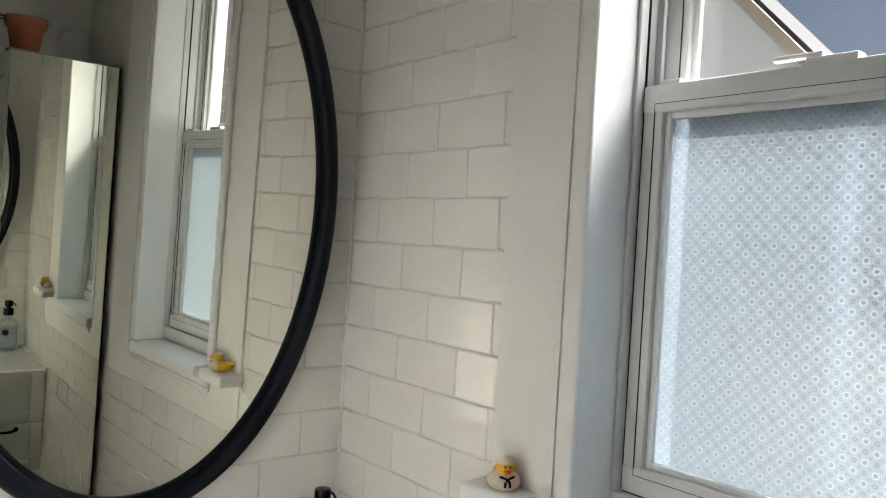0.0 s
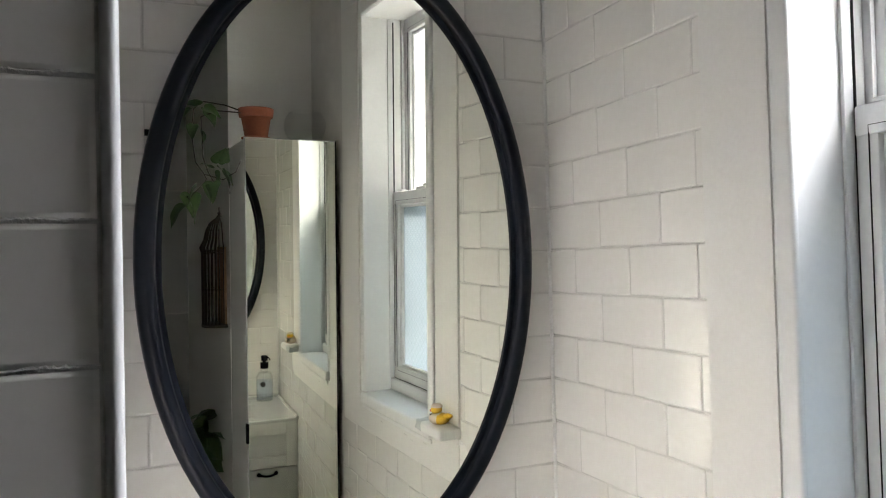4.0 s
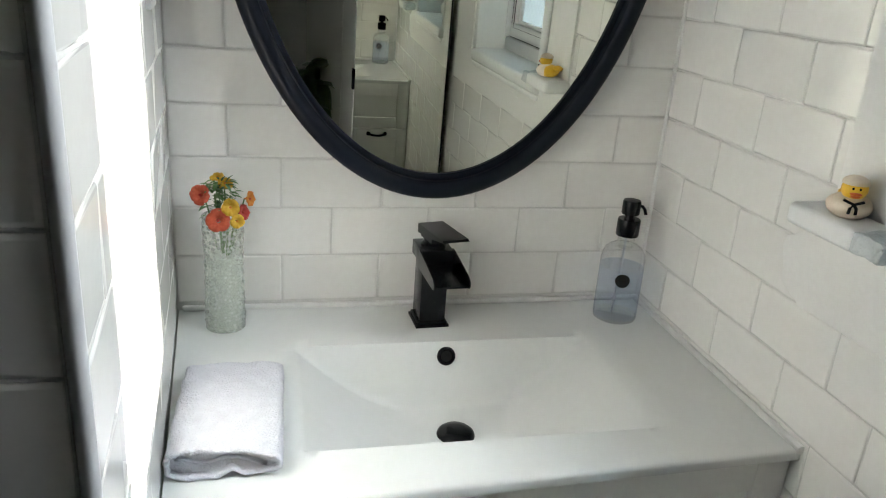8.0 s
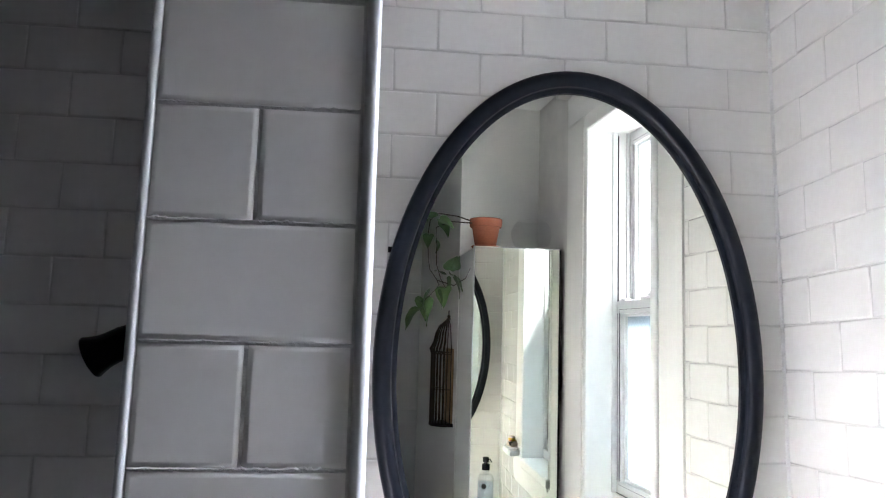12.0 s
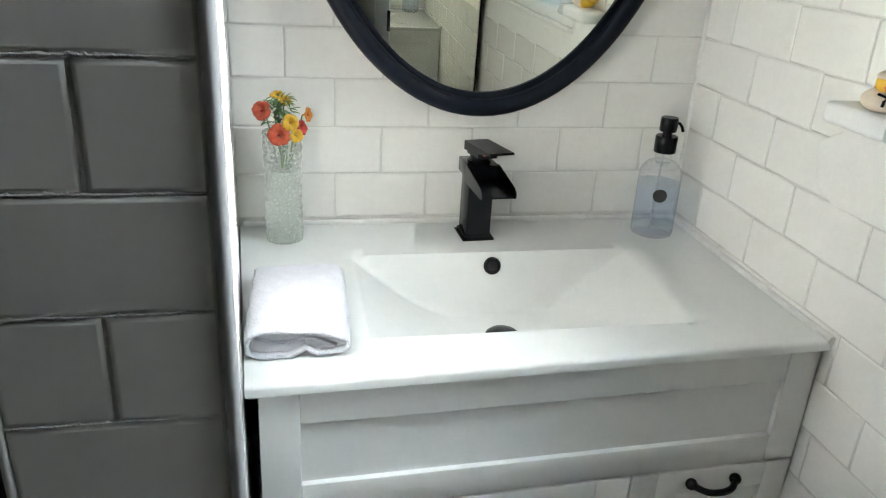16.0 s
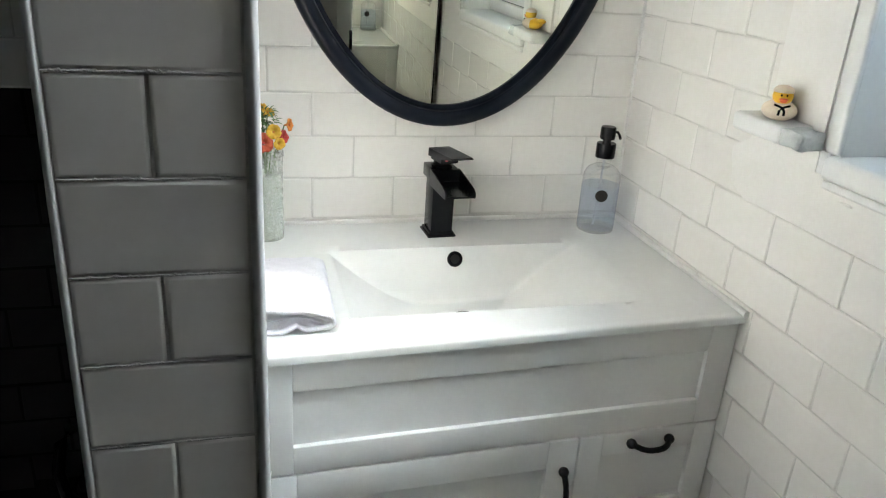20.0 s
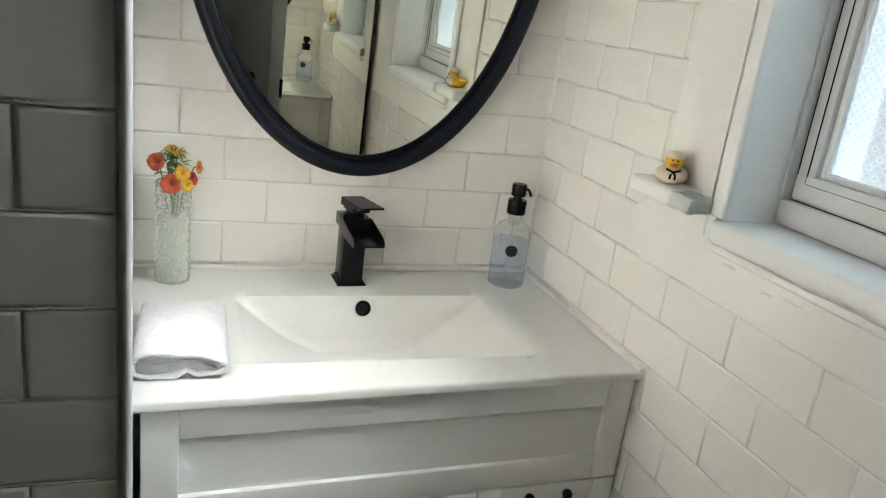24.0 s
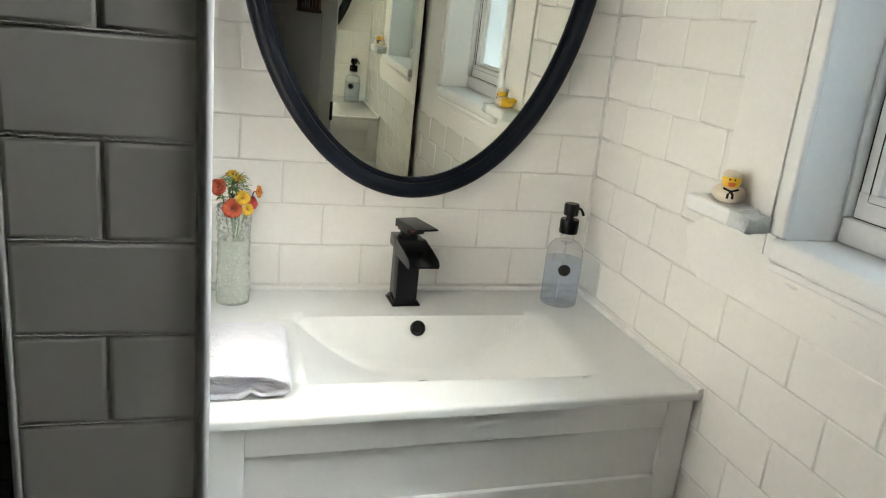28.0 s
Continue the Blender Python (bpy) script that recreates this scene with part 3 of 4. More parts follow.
shaker("top_front", V0 + 0.001, V1 - 0.001, 0.676, 0.8575, 0.044, side=0.046, top=0.049)
door = shaker("door", V0 + 0.001, -0.246, 0.105, 0.673, 0.050)
bow_handle(door, -0.268, VF, 0.570, 0.096, True)
for za, zb in ((0.492, 0.673), (0.304, 0.489), (0.105, 0.301)):
    d = shaker("drawer", -0.243, V1 - 0.001, za, zb, 0.040)
    bow_handle(d, -0.121, VF, zb - 0.018, 0.068)


def sink_top():
    """One moulded slab: flat deck, rounded edge, and a basin with four sloping sides."""
    bx0, bx1, by0, by1, deep = -0.600, -0.150, -0.388, -0.137, 0.098
    xs = sorted(set([-0.752, -0.745, -0.735, -0.70, -0.66, -0.63] + list(np.linspace(bx0, bx1, 61)) + [-0.12, -0.08, -0.04, -0.010, 0.0035]))
    ys = sorted(set([-0.466, -0.4645, -0.461, -0.45, -0.42, -0.40] + list(np.linspace(by0, by1, 41)) + [-0.11, -0.08, -0.04, -0.002]))

    def drop(x, y):
        dl, dr, df, db = x - bx0, bx1 - x, y - by0, by1 - y
        if min(dl, dr, df, db) <= 0:
            return 0.0
        left = math.sin(min(1.0, dl / 0.20) * math.pi / 2) ** 0.95
        right = min(1.0, dr / 0.150)
        front = min(1.0, df / 0.030)
        back = min(1.0, db / 0.036)
        v = [left, right, front, back]
        k = 34.0
        sm = -math.log(sum(math.exp(-k * a) for a in v)) / k
        floor = 0.88 + 0.12 * max(0.0, 1 - math.hypot((x + 0.376) * 0.6, y + 0.245) / 0.12)
        return deep * max(0.0, min(sm, floor)) if sm > 0 else 0.0
    bm = bmesh.new()
    grid = []
    for y in ys:
        row = []
        for x in xs:
            z = COUNTER - drop(x, y)
            if y < -0.4605:
                z -= 0.0045 if y < -0.465 else 0.0016 if y < -0.464 else 0.0
            y_ = y + min(1.0, max(0.0, (-0.388 - y) / 0.06)) * (0.011 + 0.0347 * x)
            row.append(bm.verts.new((-0.70 + (x + 0.70) * (0.070 + 0.0616 * y) / 0.052 if x < -0.70 else x, y_, z)))
        grid.append(row)
    for a, b in zip(grid, grid[1:]):
        for i in range(len(xs) - 1):
            bm.faces.new((a[i], a[i + 1], b[i + 1], b[i]))
    # skirt: front edge, sides and back, then the underside
    loop = grid[0] + [r[-1] for r in grid[1:]] + grid[-1][-2::-1] + [r[0] for r in grid[-2:0:-1]]
    low = [bm.verts.new((v.co.x, v.co.y, COUNTER - 0.0138)) for v in loop]
    for i in range(len(loop)):
        j = (i + 1) % len(loop)
        bm.faces.new((loop[j], loop[i], low[i], low[j]))
    ring = [bm.verts.new((min(max(v.co.x, V0 + 0.02), V1 - 0.02), min(max(v.co.y, VF + 0.03), -0.02), COUNTER - 0.0141)) for v in low]
    for i in range(len(low)):
        j = (i + 1) % len(low)
        try:
            bm.faces.new((low[j], low[i], ring[i], ring[j]))
        except ValueError:
            pass
    return bm


sink = part("sink_top", sink_top(), CERAMIC, None, angle=60)
tagged(sink, "white ceramic sink top with a rectangular sloping basin", "sink")
bm = lathe(bmesh.new(), [(0.0, 0.012), (0.012, 0.0118), (0.022, 0.0095), (0.0262, 0.006), (0.0275, 0.002), (0.029, 0.0015), (0.031, 0.0), (0.031, -0.006), (0.0, -0.006)], 40)
d = part("drain_plug", bm, BLACK, sink, "black pop-up drain plug")
d.location = (-0.378, -0.240, COUNTER - 0.0965)
bm = lathe(bmesh.new(), [(0.0, 0.0002), (0.0088, 0.0004), (0.0098, 0.0022), (0.0112, 0.0027), (0.0132, 0.0018), (0.0142, 0.0), (0.0142, -0.004)], 32)
o = part("overflow_ring", bm, BLACK, sink, "black overflow ring")
o.matrix_world = Matrix.Translation((-0.376, -0.1455, COUNTER - 0.0205)) @ Matrix.Rotation(radians(70), 4, "X")
# dark disc on the ring, painted for the shade inside the hole
bm = lathe(bmesh.new(), [(0.0, 0.0007), (0.006, 0.0008), (0.0086, 0.0012)], 24)
h = part("hole_shade", bm, DARK, o)
# caulk along the walls
part("sealant_strip", B(-0.765, 0.003, -0.0075, 0.0008, COUNTER - 0.002, COUNTER + 0.0075, bevel=0.0035, seg=3), CAULK, sink, "white sealant along the wall")
bm = bmesh.new()
side = [(0.0105 - 0.0121 * (y + 0.46) + 0.0, y) for y in (-0.456, -0.30, -0.15, -0.006)]
tube(bm, [(x - 0.0085, y, COUNTER + 0.0005) for x, y in side], 0.0062, 10)
part("sealant_strip", bm, CAULK, sink, "white sealant along the wall")

# ---- faucet ----
FX, FY = -0.389, -0.064
faucet = thing("faucet", "square matt black waterfall faucet with a flat lever", "faucet", Matrix.Translation((FX, FY, COUNTER)) @ Matrix.Rotation(radians(3.0), 4, "Z"))
part("base_plate", B(-0.0265, 0.0265, -0.028, 0.028, 0, 0.004, bevel=0.001), BLACK, faucet)
part("base_step", B(-0.0238, 0.0238, -0.0255, 0.0255, 0.004, 0.009, bevel=0.002), BLACK, faucet)
part("column", B(-0.0205, 0.0205, -0.022, 0.022, 0.009, 0.106, bevel=0.0012), BLACK, faucet)


def slab(bm, xa, xb, outline):
    """A plate between two x values with an outline of (y, z)."""
    a = [bm.verts.new((xa, y, z)) for y, z in outline]
    b = [bm.verts.new((xb, y, z)) for y, z in outline]
    n = len(outline)
    for i in range(n):
        bm.faces.new((a[i], a[(i + 1) % n], b[(i + 1) % n], b[i]))
    bm.faces.new(a[::-1])
    bm.faces.new(b)


part("neck", B(-0.0252, 0.0252, -0.027, 0.030, 0.105, 0.1275, bevel=0.0012), BLACK, faucet)
bm = bmesh.new()
slab(bm, -0.0260, 0.0260, [(-0.020, 0.1000), (-0.108, 0.1010), (-0.108, 0.1040), (-0.058, 0.1060), (-0.020, 0.1055)])
for s in (-1, 1):
    xa, xb = sorted((s * 0.0272, s * 0.0252))
    slab(bm, xa, xb, [(-0.018, 0.0995), (-0.108, 0.1005), (-0.1115, 0.1045), (-0.1105, 0.1110), (-0.104, 0.1155), (-0.085, 0.1190), (-0.055, 0.1235), (-0.026, 0.1275), (-0.018, 0.1275)])
part("spout", bm, BLACK, faucet, "open waterfall spout", smooth=False)
part("cartridge", lathe(bmesh.new(), [(0.0, 0.1275), (0.0185, 0.1275), (0.0195, 0.131), (0.0155, 0.1335), (0.015, 0.139), (0.0, 0.139)], 28), BLACK, faucet)
bm = B(-0.0170, 0.0170, -0.026, 0.016, 0.138, 0.154, bevel=0.001)
slab(bm, -0.0205, 0.0205, [(0.020, 0.143), (0.020, 0.1575), (-0.070, 0.1600), (-0.074, 0.1575), (-0.024, 0.1475)])
lever = part("lever", bm, BLACK, faucet, "flat lever handle", smooth=False)
lever.matrix_local = Matrix.Translation((0.002, 0, 0)) @ Matrix.Rotation(radians(9), 4, "Z")
RED = surface("red_mark", (0.35, 0.02, 0.03), (0.45, 0.03, 0.04), 0.5)
part("hot_mark", B(-0.009, -0.004, -0.0272, -0.0259, 0.143, 0.148), RED, lever, smooth=False)

# ---- soap bottle ----
SX, SY = -0.075, -0.072
soap = thing("soap_dispenser", "clear glass soap bottle of bluish liquid with black pump", "soap dispenser", Matrix.Translation((SX, SY, COUNTER)) @ Matrix.Rotation(radians(-8), 4, "Z") @ Matrix.Diagonal((1, 1, 0.975, 1)))
out = [(0.0355, 0.0945), (0.0355, 0.106), (0.0343, 0.115), (0.030, 0.124), (0.0235, 0.130), (0.0165, 0.1330), (0.0135, 0.134), (0.0135, 0.150)]
part("bottle", lathe(bmesh.new(), out, 48), thin_glass("thin_bottle_glass", (0.997, 0.998, 0.999), sheen=0.75, least=0.09, bend=0.12, ior=1.08), soap, "clear glass bottle", angle=70)
part("bottle_base", lathe(bmesh.new(), [(0.0, 0.001), (0.031, 0.0), (0.0345, 0.002), (0.0355, 0.0074)], 48), thin_glass("thick_base_glass", (0.97, 0.985, 0.99), 0.22, sheen=0.6, least=0.09, bend=0.25, ior=1.15), soap, angle=70)
LIQUID = thin_glass("bluish_soap", (0.85, 0.905, 0.985), 0.05, sheen=0.40, least=0.02, bend=0.08, ior=1.06)
part("liquid_soap", lathe(bmesh.new(), [(0.0355, 0.0075), (0.0355, 0.094), (0.0, 0.0935)], 48), LIQUID, soap, angle=50)
part("pump_collar", lathe(bmesh.new(), [(0.0, 0.148), (0.0175, 0.148), (0.018, 0.149), (0.018, 0.174), (0.017, 0.176), (0.0, 0.176)], 36), BLACK, soap)
part("pump_stem", lathe(bmesh.new(), [(0.0, 0.176), (0.0085, 0.176), (0.0075, 0.179), (0.0075, 0.185), (0.0, 0.185)], 24), BLACK, soap)
part("pump_head", lathe(bmesh.new(), [(0.0, 0.184), (0.0132, 0.184), (0.0142, 0.186), (0.0142, 0.205), (0.013, 0.2075), (0.0, 0.208)], 36), BLACK, soap)
part("nozzle", tube(bmesh.new(), [(0.010, 0, 0.199), (0.018, 0, 0.1975), (0.0225, 0, 0.192), (0.0255, 0, 0.184)], 0.0026, 10), BLACK, soap)
part("dip_tube", tube(bmesh.new(), [(0.0, 0, 0.15), (-0.002, -0.002, 0.095), (-0.007, -0.006, 0.012)], 0.0021, 8), surface("dip_tube_plastic", (0.48, 0.51, 0.56), (0.56, 0.59, 0.64), 0.4, 40, 200, 0.0), soap)
bm = bmesh.new()
LABEL = surface("dark_label", (0.012, 0.010, 0.010), (0.03, 0.027, 0.026), 0.5, 120, 600, 0.1)
rings = []
for r in (0.0, 0.006, 0.0118):
    ring = []
    for i in range(24 if r else 1):
        a = 2 * math.pi * i / 24
        u, v = r * math.cos(a), r * math.sin(a)
        th = u / 0.0357
        ring.append(bm.verts.new((0.0359 * math.sin(th), -0.0359 * math.cos(th), 0.080 + v)))
    rings.append(ring)
for i in range(24):
    bm.faces.new((rings[0][0], rings[1][i], rings[1][(i + 1) % 24]))
    bm.faces.new((rings[1][i], rings[2][i], rings[2][(i + 1) % 24], rings[1][(i + 1) % 24]))
bmesh.ops.solidify(bm, geom=bm.faces[:], thickness=0.0006)
lab = part("label", bm, LABEL, soap, "round dark label")
lab.matrix_local = Matrix.Rotation(radians(-12), 4, "Z")

# ---- vase and flowers ----
VX, VY = -0.697, -0.065
VASE_GLASS = thin_glass("pressed_vase_glass", (0.97, 0.988, 0.962), 0.24, 0.08, 1.0, 150.0, sheen=0.30, least=0.03, dots=150.0, bend=0.22, ior=1.12)
vase = thing("vase", "slim clear pressed-glass vase with water", "vase", Matrix.Translation((VX, VY, COUNTER)))
bm = bmesh.new()
NR, NZ = 48, 44
rows_ = []
for k in range(NZ + 1):
    z = 0.003 + 0.172 * k / NZ
    row = []
    for i in range(NR):
        a = 2 * math.pi * i / NR
        bumpy = 0.0022 * math.sin(8 * a + (math.pi if (k // 4) % 2 else 0)) * abs(math.sin(math.pi * k / 4))
        r = 0.0265 + 0.002 * math.cos(math.pi * k / NZ) ** 2 + (bumpy if 2 < k < NZ - 2 else 0)
        row.append(bm.verts.new((r * math.cos(a), r * math.sin(a), z)))
    rows_.append(row)
for a, b in zip(rows_, rows_[1:]):
    for i in range(NR):
        bm.faces.new((a[i], a[(i + 1) % NR], b[(i + 1) % NR], b[i]))
bm.faces.new(rows_[0])
part("glass_body", bm, VASE_GLASS, vase, angle=80)
part("rim", tube(bmesh.new(), [(0.0278 * math.cos(radians(a)), 0.0278 * math.sin(radians(a)), 0.175) for a in range(0, 361, 15)], 0.0012, 8), VASE_GLASS, vase)
part("water", lathe(bmesh.new(), [(0.0, 0.006), (0.023, 0.006), (0.0232, 0.117), (0.022, 0.1180), (0.0, 0.1178)], 40), thin_glass("water", (0.965, 0.985, 0.955), 0.30, sheen=0.12), vase, angle=50)

LEAF = surface("mid_green_leaf", (0.035, 0.10, 0.025), (0.085, 0.19, 0.05), 0.45, 40, 300, 0.2, random_tint=0.2)
STEM = surface("green_stem", (0.06, 0.12, 0.04), (0.10, 0.18, 0.06), 0.6, 40, 300, 0.1)
CORAL = surface("coral_petal", (0.36, 0.055, 0.030), (0.52, 0.125, 0.070), 0.7, 130, 300, 0.3, spec=0.15)
YELLOW = surface("yellow_petal", (0.46, 0.24, 0.020), (0.62, 0.42, 0.065), 0.7, 130, 300, 0.3, spec=0.15)
ORANGE = surface("orange_petal", (0.45, 0.13, 0.025), (0.58, 0.24, 0.05), 0.7, 130, 300, 0.3, spec=0.15)
CRIMSON = surface("dark_red_petal", (0.30, 0.03, 0.03), (0.42, 0.06, 0.05), 0.7, 60, 300, 0.3, spec=0.15)
bouquet = thing("flower_bouquet", "small bunch of coral, orange and yellow trumpet flowers", "flowers", Matrix.Translation((VX, VY, COUNTER + 0.005)))


def trumpet(material, at, way, size):
    """A round, ruffled trumpet flower on its stem."""
    bm = bmesh.new()
    n = 40
    rings = []
    phase = 7.0 * at[0] * 100
    for k, (r, z) in enumerate(((0.10, -1.0), (0.16, -0.6), (0.30, -0.26), (0.55, -0.06), (0.82, 0.05), (1.0, 0.0), (1.04, -0.10))):
        ring = []
        for i in range(n):
            a = 2 * math.pi * i / n
            lobe = 1 - (0.12 * (1 - abs(math.sin(2.5 * a + phase))) ** 3 if k > 3 else 0) + (0.03 * math.sin(3 * a + phase) if k > 3 else 0)
            wave = 0.07 * math.sin(5 * a + phase) + 0.05 * math.sin(11 * a + 2 * phase) if k > 3 else 0.03 * math.cos(5 * a + phase) if k == 3 else 0.0
            ring.append(bm.verts.new((size * r * lobe * math.cos(a), size * r * lobe * math.sin(a), size * (z + wave))))
        rings.append(ring)
    for a, b in zip(rings, rings[1:]):
        for i in range(n):
            bm.faces.new((a[i], a[(i + 1) % n], b[(i + 1) % n], b[i]))
    bm.faces.new(rings[0][::-1])
    f = part("flower", bm, material, bouquet, angle=80)
    f.matrix_local = Matrix.Translation(at) @ Vector(way).to_track_quat("Z", "Y").to_matrix().to_4x4()
    bm = lathe(bmesh.new(), [(0.0, -size * 0.2), (size * 0.14, -size * 0.2), (size * 0.12, -size * 0.02), (0.0, 0.0)], 10)
    part("flower_throat", bm, CRIMSON if material is not YELLOW else ORANGE, f)
    end = Vector(at) - Vector(way).normalized() * size
    root = Vector((end.x * 0.35, end.y * 0.35, 0.105 + random.random() * 0.02))
    mid = end.lerp(root, 0.35) + Vector((0, 0, 0.004))
    part("stem", tube(bmesh.new(), [end, mid, root], 0.0011, 6), STEM, bouquet)


trumpet(CORAL, (-0.028, -0.022, 0.207), (-0.35, -0.9, 0.25), 0.0140)
trumpet(CORAL, (-0.004, -0.034, 0.174), (0.0, -1, 0.30), 0.0160)
trumpet(YELLOW, (0.013, -0.032, 0.192), (0.1, -1, 0.25), 0.0120)
trumpet(YELLOW, (0.022, -0.032, 0.172), (0.35, -0.9, 0.1), 0.0100)
trumpet(ORANGE, (0.040, -0.016, 0.200), (0.9, -0.5, 0.15), 0.0105)
trumpet(CRIMSON, (0.031, -0.018, 0.181), (0.8, -0.5, 0.3), 0.0110)
trumpet(YELLOW, (0.005, 0.000, 0.218), (0.1, -0.5, 0.9), 0.0110)
trumpet(YELLOW, (-0.006, 0.004, 0.226), (-0.2, -0.3, 0.9), 0.0095)


def leaf_mesh(length, width, fold=0.2):
    bm = bmesh.new()
    n = 6
    left, mid, right = [], [], []
    for i in range(n + 1):
        s = i / n
        w = width * math.sin(math.pi * min(1, s * 0.92 + 0.08)) ** 0.8 * (1 - 0.35 * s)
        z = -length * 0.25 * s * s
        mid.append(bm.verts.new((0, length * s, z)))
        left.append(bm.verts.new((-w / 2, length * s, z + fold * w)))
        right.append(bm.verts.new((w / 2, length * s, z + fold * w)))
    for i in range(n):
        bm.faces.new((left[i], mid[i], mid[i + 1], left[i + 1]))
        bm.faces.new((mid[i], right[i], right[i + 1], mid[i + 1]))
    return bm


small_leaf = mesh_of("leaf", leaf_mesh(0.0135, 0.0068), LEAF)
rng = random.Random(5)
for i in range(120):
    ob = new("leaf", small_leaf)
    ob.parent = bouquet
    h = rng.uniform(0.170, 0.224)
    a = rng.uniform(0, 2 * math.pi)
    r = rng.uniform(0.0, 0.022)
    ob.matrix_local = Matrix.Translation((r * math.cos(a) - 0.003, r * math.sin(a) - 0.004, h)) @ Matrix.Rotation(a - math.pi / 2, 4, "Z") @ Matrix.Rotation(radians(rng.uniform(-35, 65)), 4, "X") @ Matrix.Scale(rng.uniform(0.6, 1.15), 4)
for i in range(5):
    a = i * 1.3
    part("stem", tube(bmesh.new(), [(0.012 * math.cos(a), 0.012 * math.sin(a), 0.20), (0.006 * math.cos(a), 0.006 * math.sin(a), 0.15), (-0.004 * math.cos(a), -0.004 * math.sin(a), 0.10)], 0.0011, 6), STEM, bouquet)

# ---- folded towel ----
TERRY = surface("white_terry", (0.55, 0.55, 0.60), (0.64, 0.64, 0.69), 0.95, 60, 500, 0.8, bump_scale=420, dist=0.003, spec=0.1)



def towel_line(s, n=150):
    """The cloth's closed line round the fold at depth s, front to back, as (x, z) pairs."""
    pts = []
    for i in range(n):
        a = 2 * math.pi * i / n
        x = 0.0585 * math.copysign(abs(math.cos(a)) ** 0.50, math.cos(a))
        e = abs(math.sin(a)) ** 0.52
        f = max(0.0, 1 - s * 2.2)
        if math.sin(a) >= 0:
            top = 0.0370 - 0.012 * s - f * (0.0025 * math.exp(-((x + 0.004) / 0.022) ** 2) + 0.013 * max(0.0, x / 0.061) ** 1.5)
            z = 0.0165 + (top - 0.0165) * e
        else:
            low = 0.0032 + f * (0.010 * math.exp(-((x - 0.008) / 0.008) ** 2) + 0.006 * max(0.0, x / 0.061))
            z = 0.0165 - (0.0165 - low) * e
        pts.append((x, z))
    return pts


def towel_sheet():
    bm = bmesh.new()
    loops = []

    def ring(s, y, off):
        line = towel_line(s)
        n = len(line)
        lp = []
        for i in range(n):
            (xa, za), (xb, zb) = line[i - 1], line[(i + 1) % n]
            t = Vector((xb - xa, zb - za)).normalized()
            nr = Vector((t.y, -t.x))
            p = Vector(line[i]) + nr * off
            w = noise.noise((p.x * 260, y * 260, p.y * 260)) * 0.0008 + noise.noise((p.x * 620, y * 620, p.y * 620)) * 0.0006 + noise.noise((p.x * 45, y * 40, p.y * 45)) * 0.0018
            lp.append(bm.verts.new((p.x + nr.x * w, y + 0.0022 * noise.noise((p.x * 70, 3.0, p.y * 90)), max(0.0006, p.y + nr.y * w))))
        loops.append(lp)

    ring(0.03, -0.0985, -0.0034)
    ring(0.01, -0.1020, -0.0034)
    ring(0.0, -0.1045, -0.0026)
    ring(0.0, -0.1056, -0.0008)
    ring(0.0, -0.1056, 0.0012)
    for k in range(91):
        s = k / 90
        ring(s, -0.104 + 0.202 * s, 0.0028)
    ring(1.0, 0.1000, 0.001)
    for a, b in zip(loops, loops[1:]):
        for i in range(len(a)):
            j = (i + 1) % len(a)
            bm.faces.new((a[i], a[j], b[j], b[i]))
    bm.faces.new(loops[0])
    bm.faces.new(loops[-1])
    return bm


towel = part("folded_towel", towel_sheet(), TERRY, None, angle=80)
tagged(towel, "white terry hand towel folded into a roll on the sink top", "towel")
towel.matrix_world = Matrix.Translation((-0.680, -0.322, COUNTER)) @ Matrix.Rotation(radians(-1.5), 4, "Z")
bm = bmesh.new()
pts = [(-0.049, 0.0290), (-0.036, 0.0250), (-0.022, 0.0215), (-0.010, 0.0220), (-0.001, 0.0270), (0.014, 0.0275), (0.030, 0.0230), (0.045, 0.0165)]
for y in (-0.1065, -0.1015, -0.097):
    for x, z in pts:
        bm.verts.new((x, y + 0.001 * math.sin(x * 400), z))
bm.verts.ensure_lookup_table()
for j in range(2):
    for i in range(7):
        bm.faces.new([bm.verts[k] for k in (8 * j + i, 8 * j + i + 1, 8 * j + 9 + i, 8 * j + 8 + i)])
bmesh.ops.solidify(bm, geom=bm.faces[:], thickness=0.004)
part("inner_fold", bm, TERRY, towel, angle=80)

# ---- toy duck ----
DUCK_Y = surface("yellow_rubber", (0.78, 0.44, 0.02), (0.86, 0.54, 0.04), 0.4, 60, 400, 0.05)
DUCK_W = surface("cream_rubber", (0.70, 0.58, 0.46), (0.80, 0.70, 0.58), 0.45, 60, 400, 0.05)
DUCK_R = surface("orange_beak_rubber", (0.72, 0.12, 0.03), (0.80, 0.18, 0.05), 0.4, 60, 400, 0.05)
duck = thing("rubber_duck", "small yellow rubber duck in a cream robe and cap", "toy duck", WALL_TURN @ Matrix.Translation((-0.030, -0.456, 1.177)) @ Matrix.Rotation(radians(-32), 4, "Z"))


def ball(bm, at, size, u=20, v=14):
    bmesh.ops.create_uvsphere(bm, u_segments=u, v_segments=v, radius=1.0, matrix=Matrix.Translation(at) @ Matrix.Diagonal((*size, 1)))
    return bm


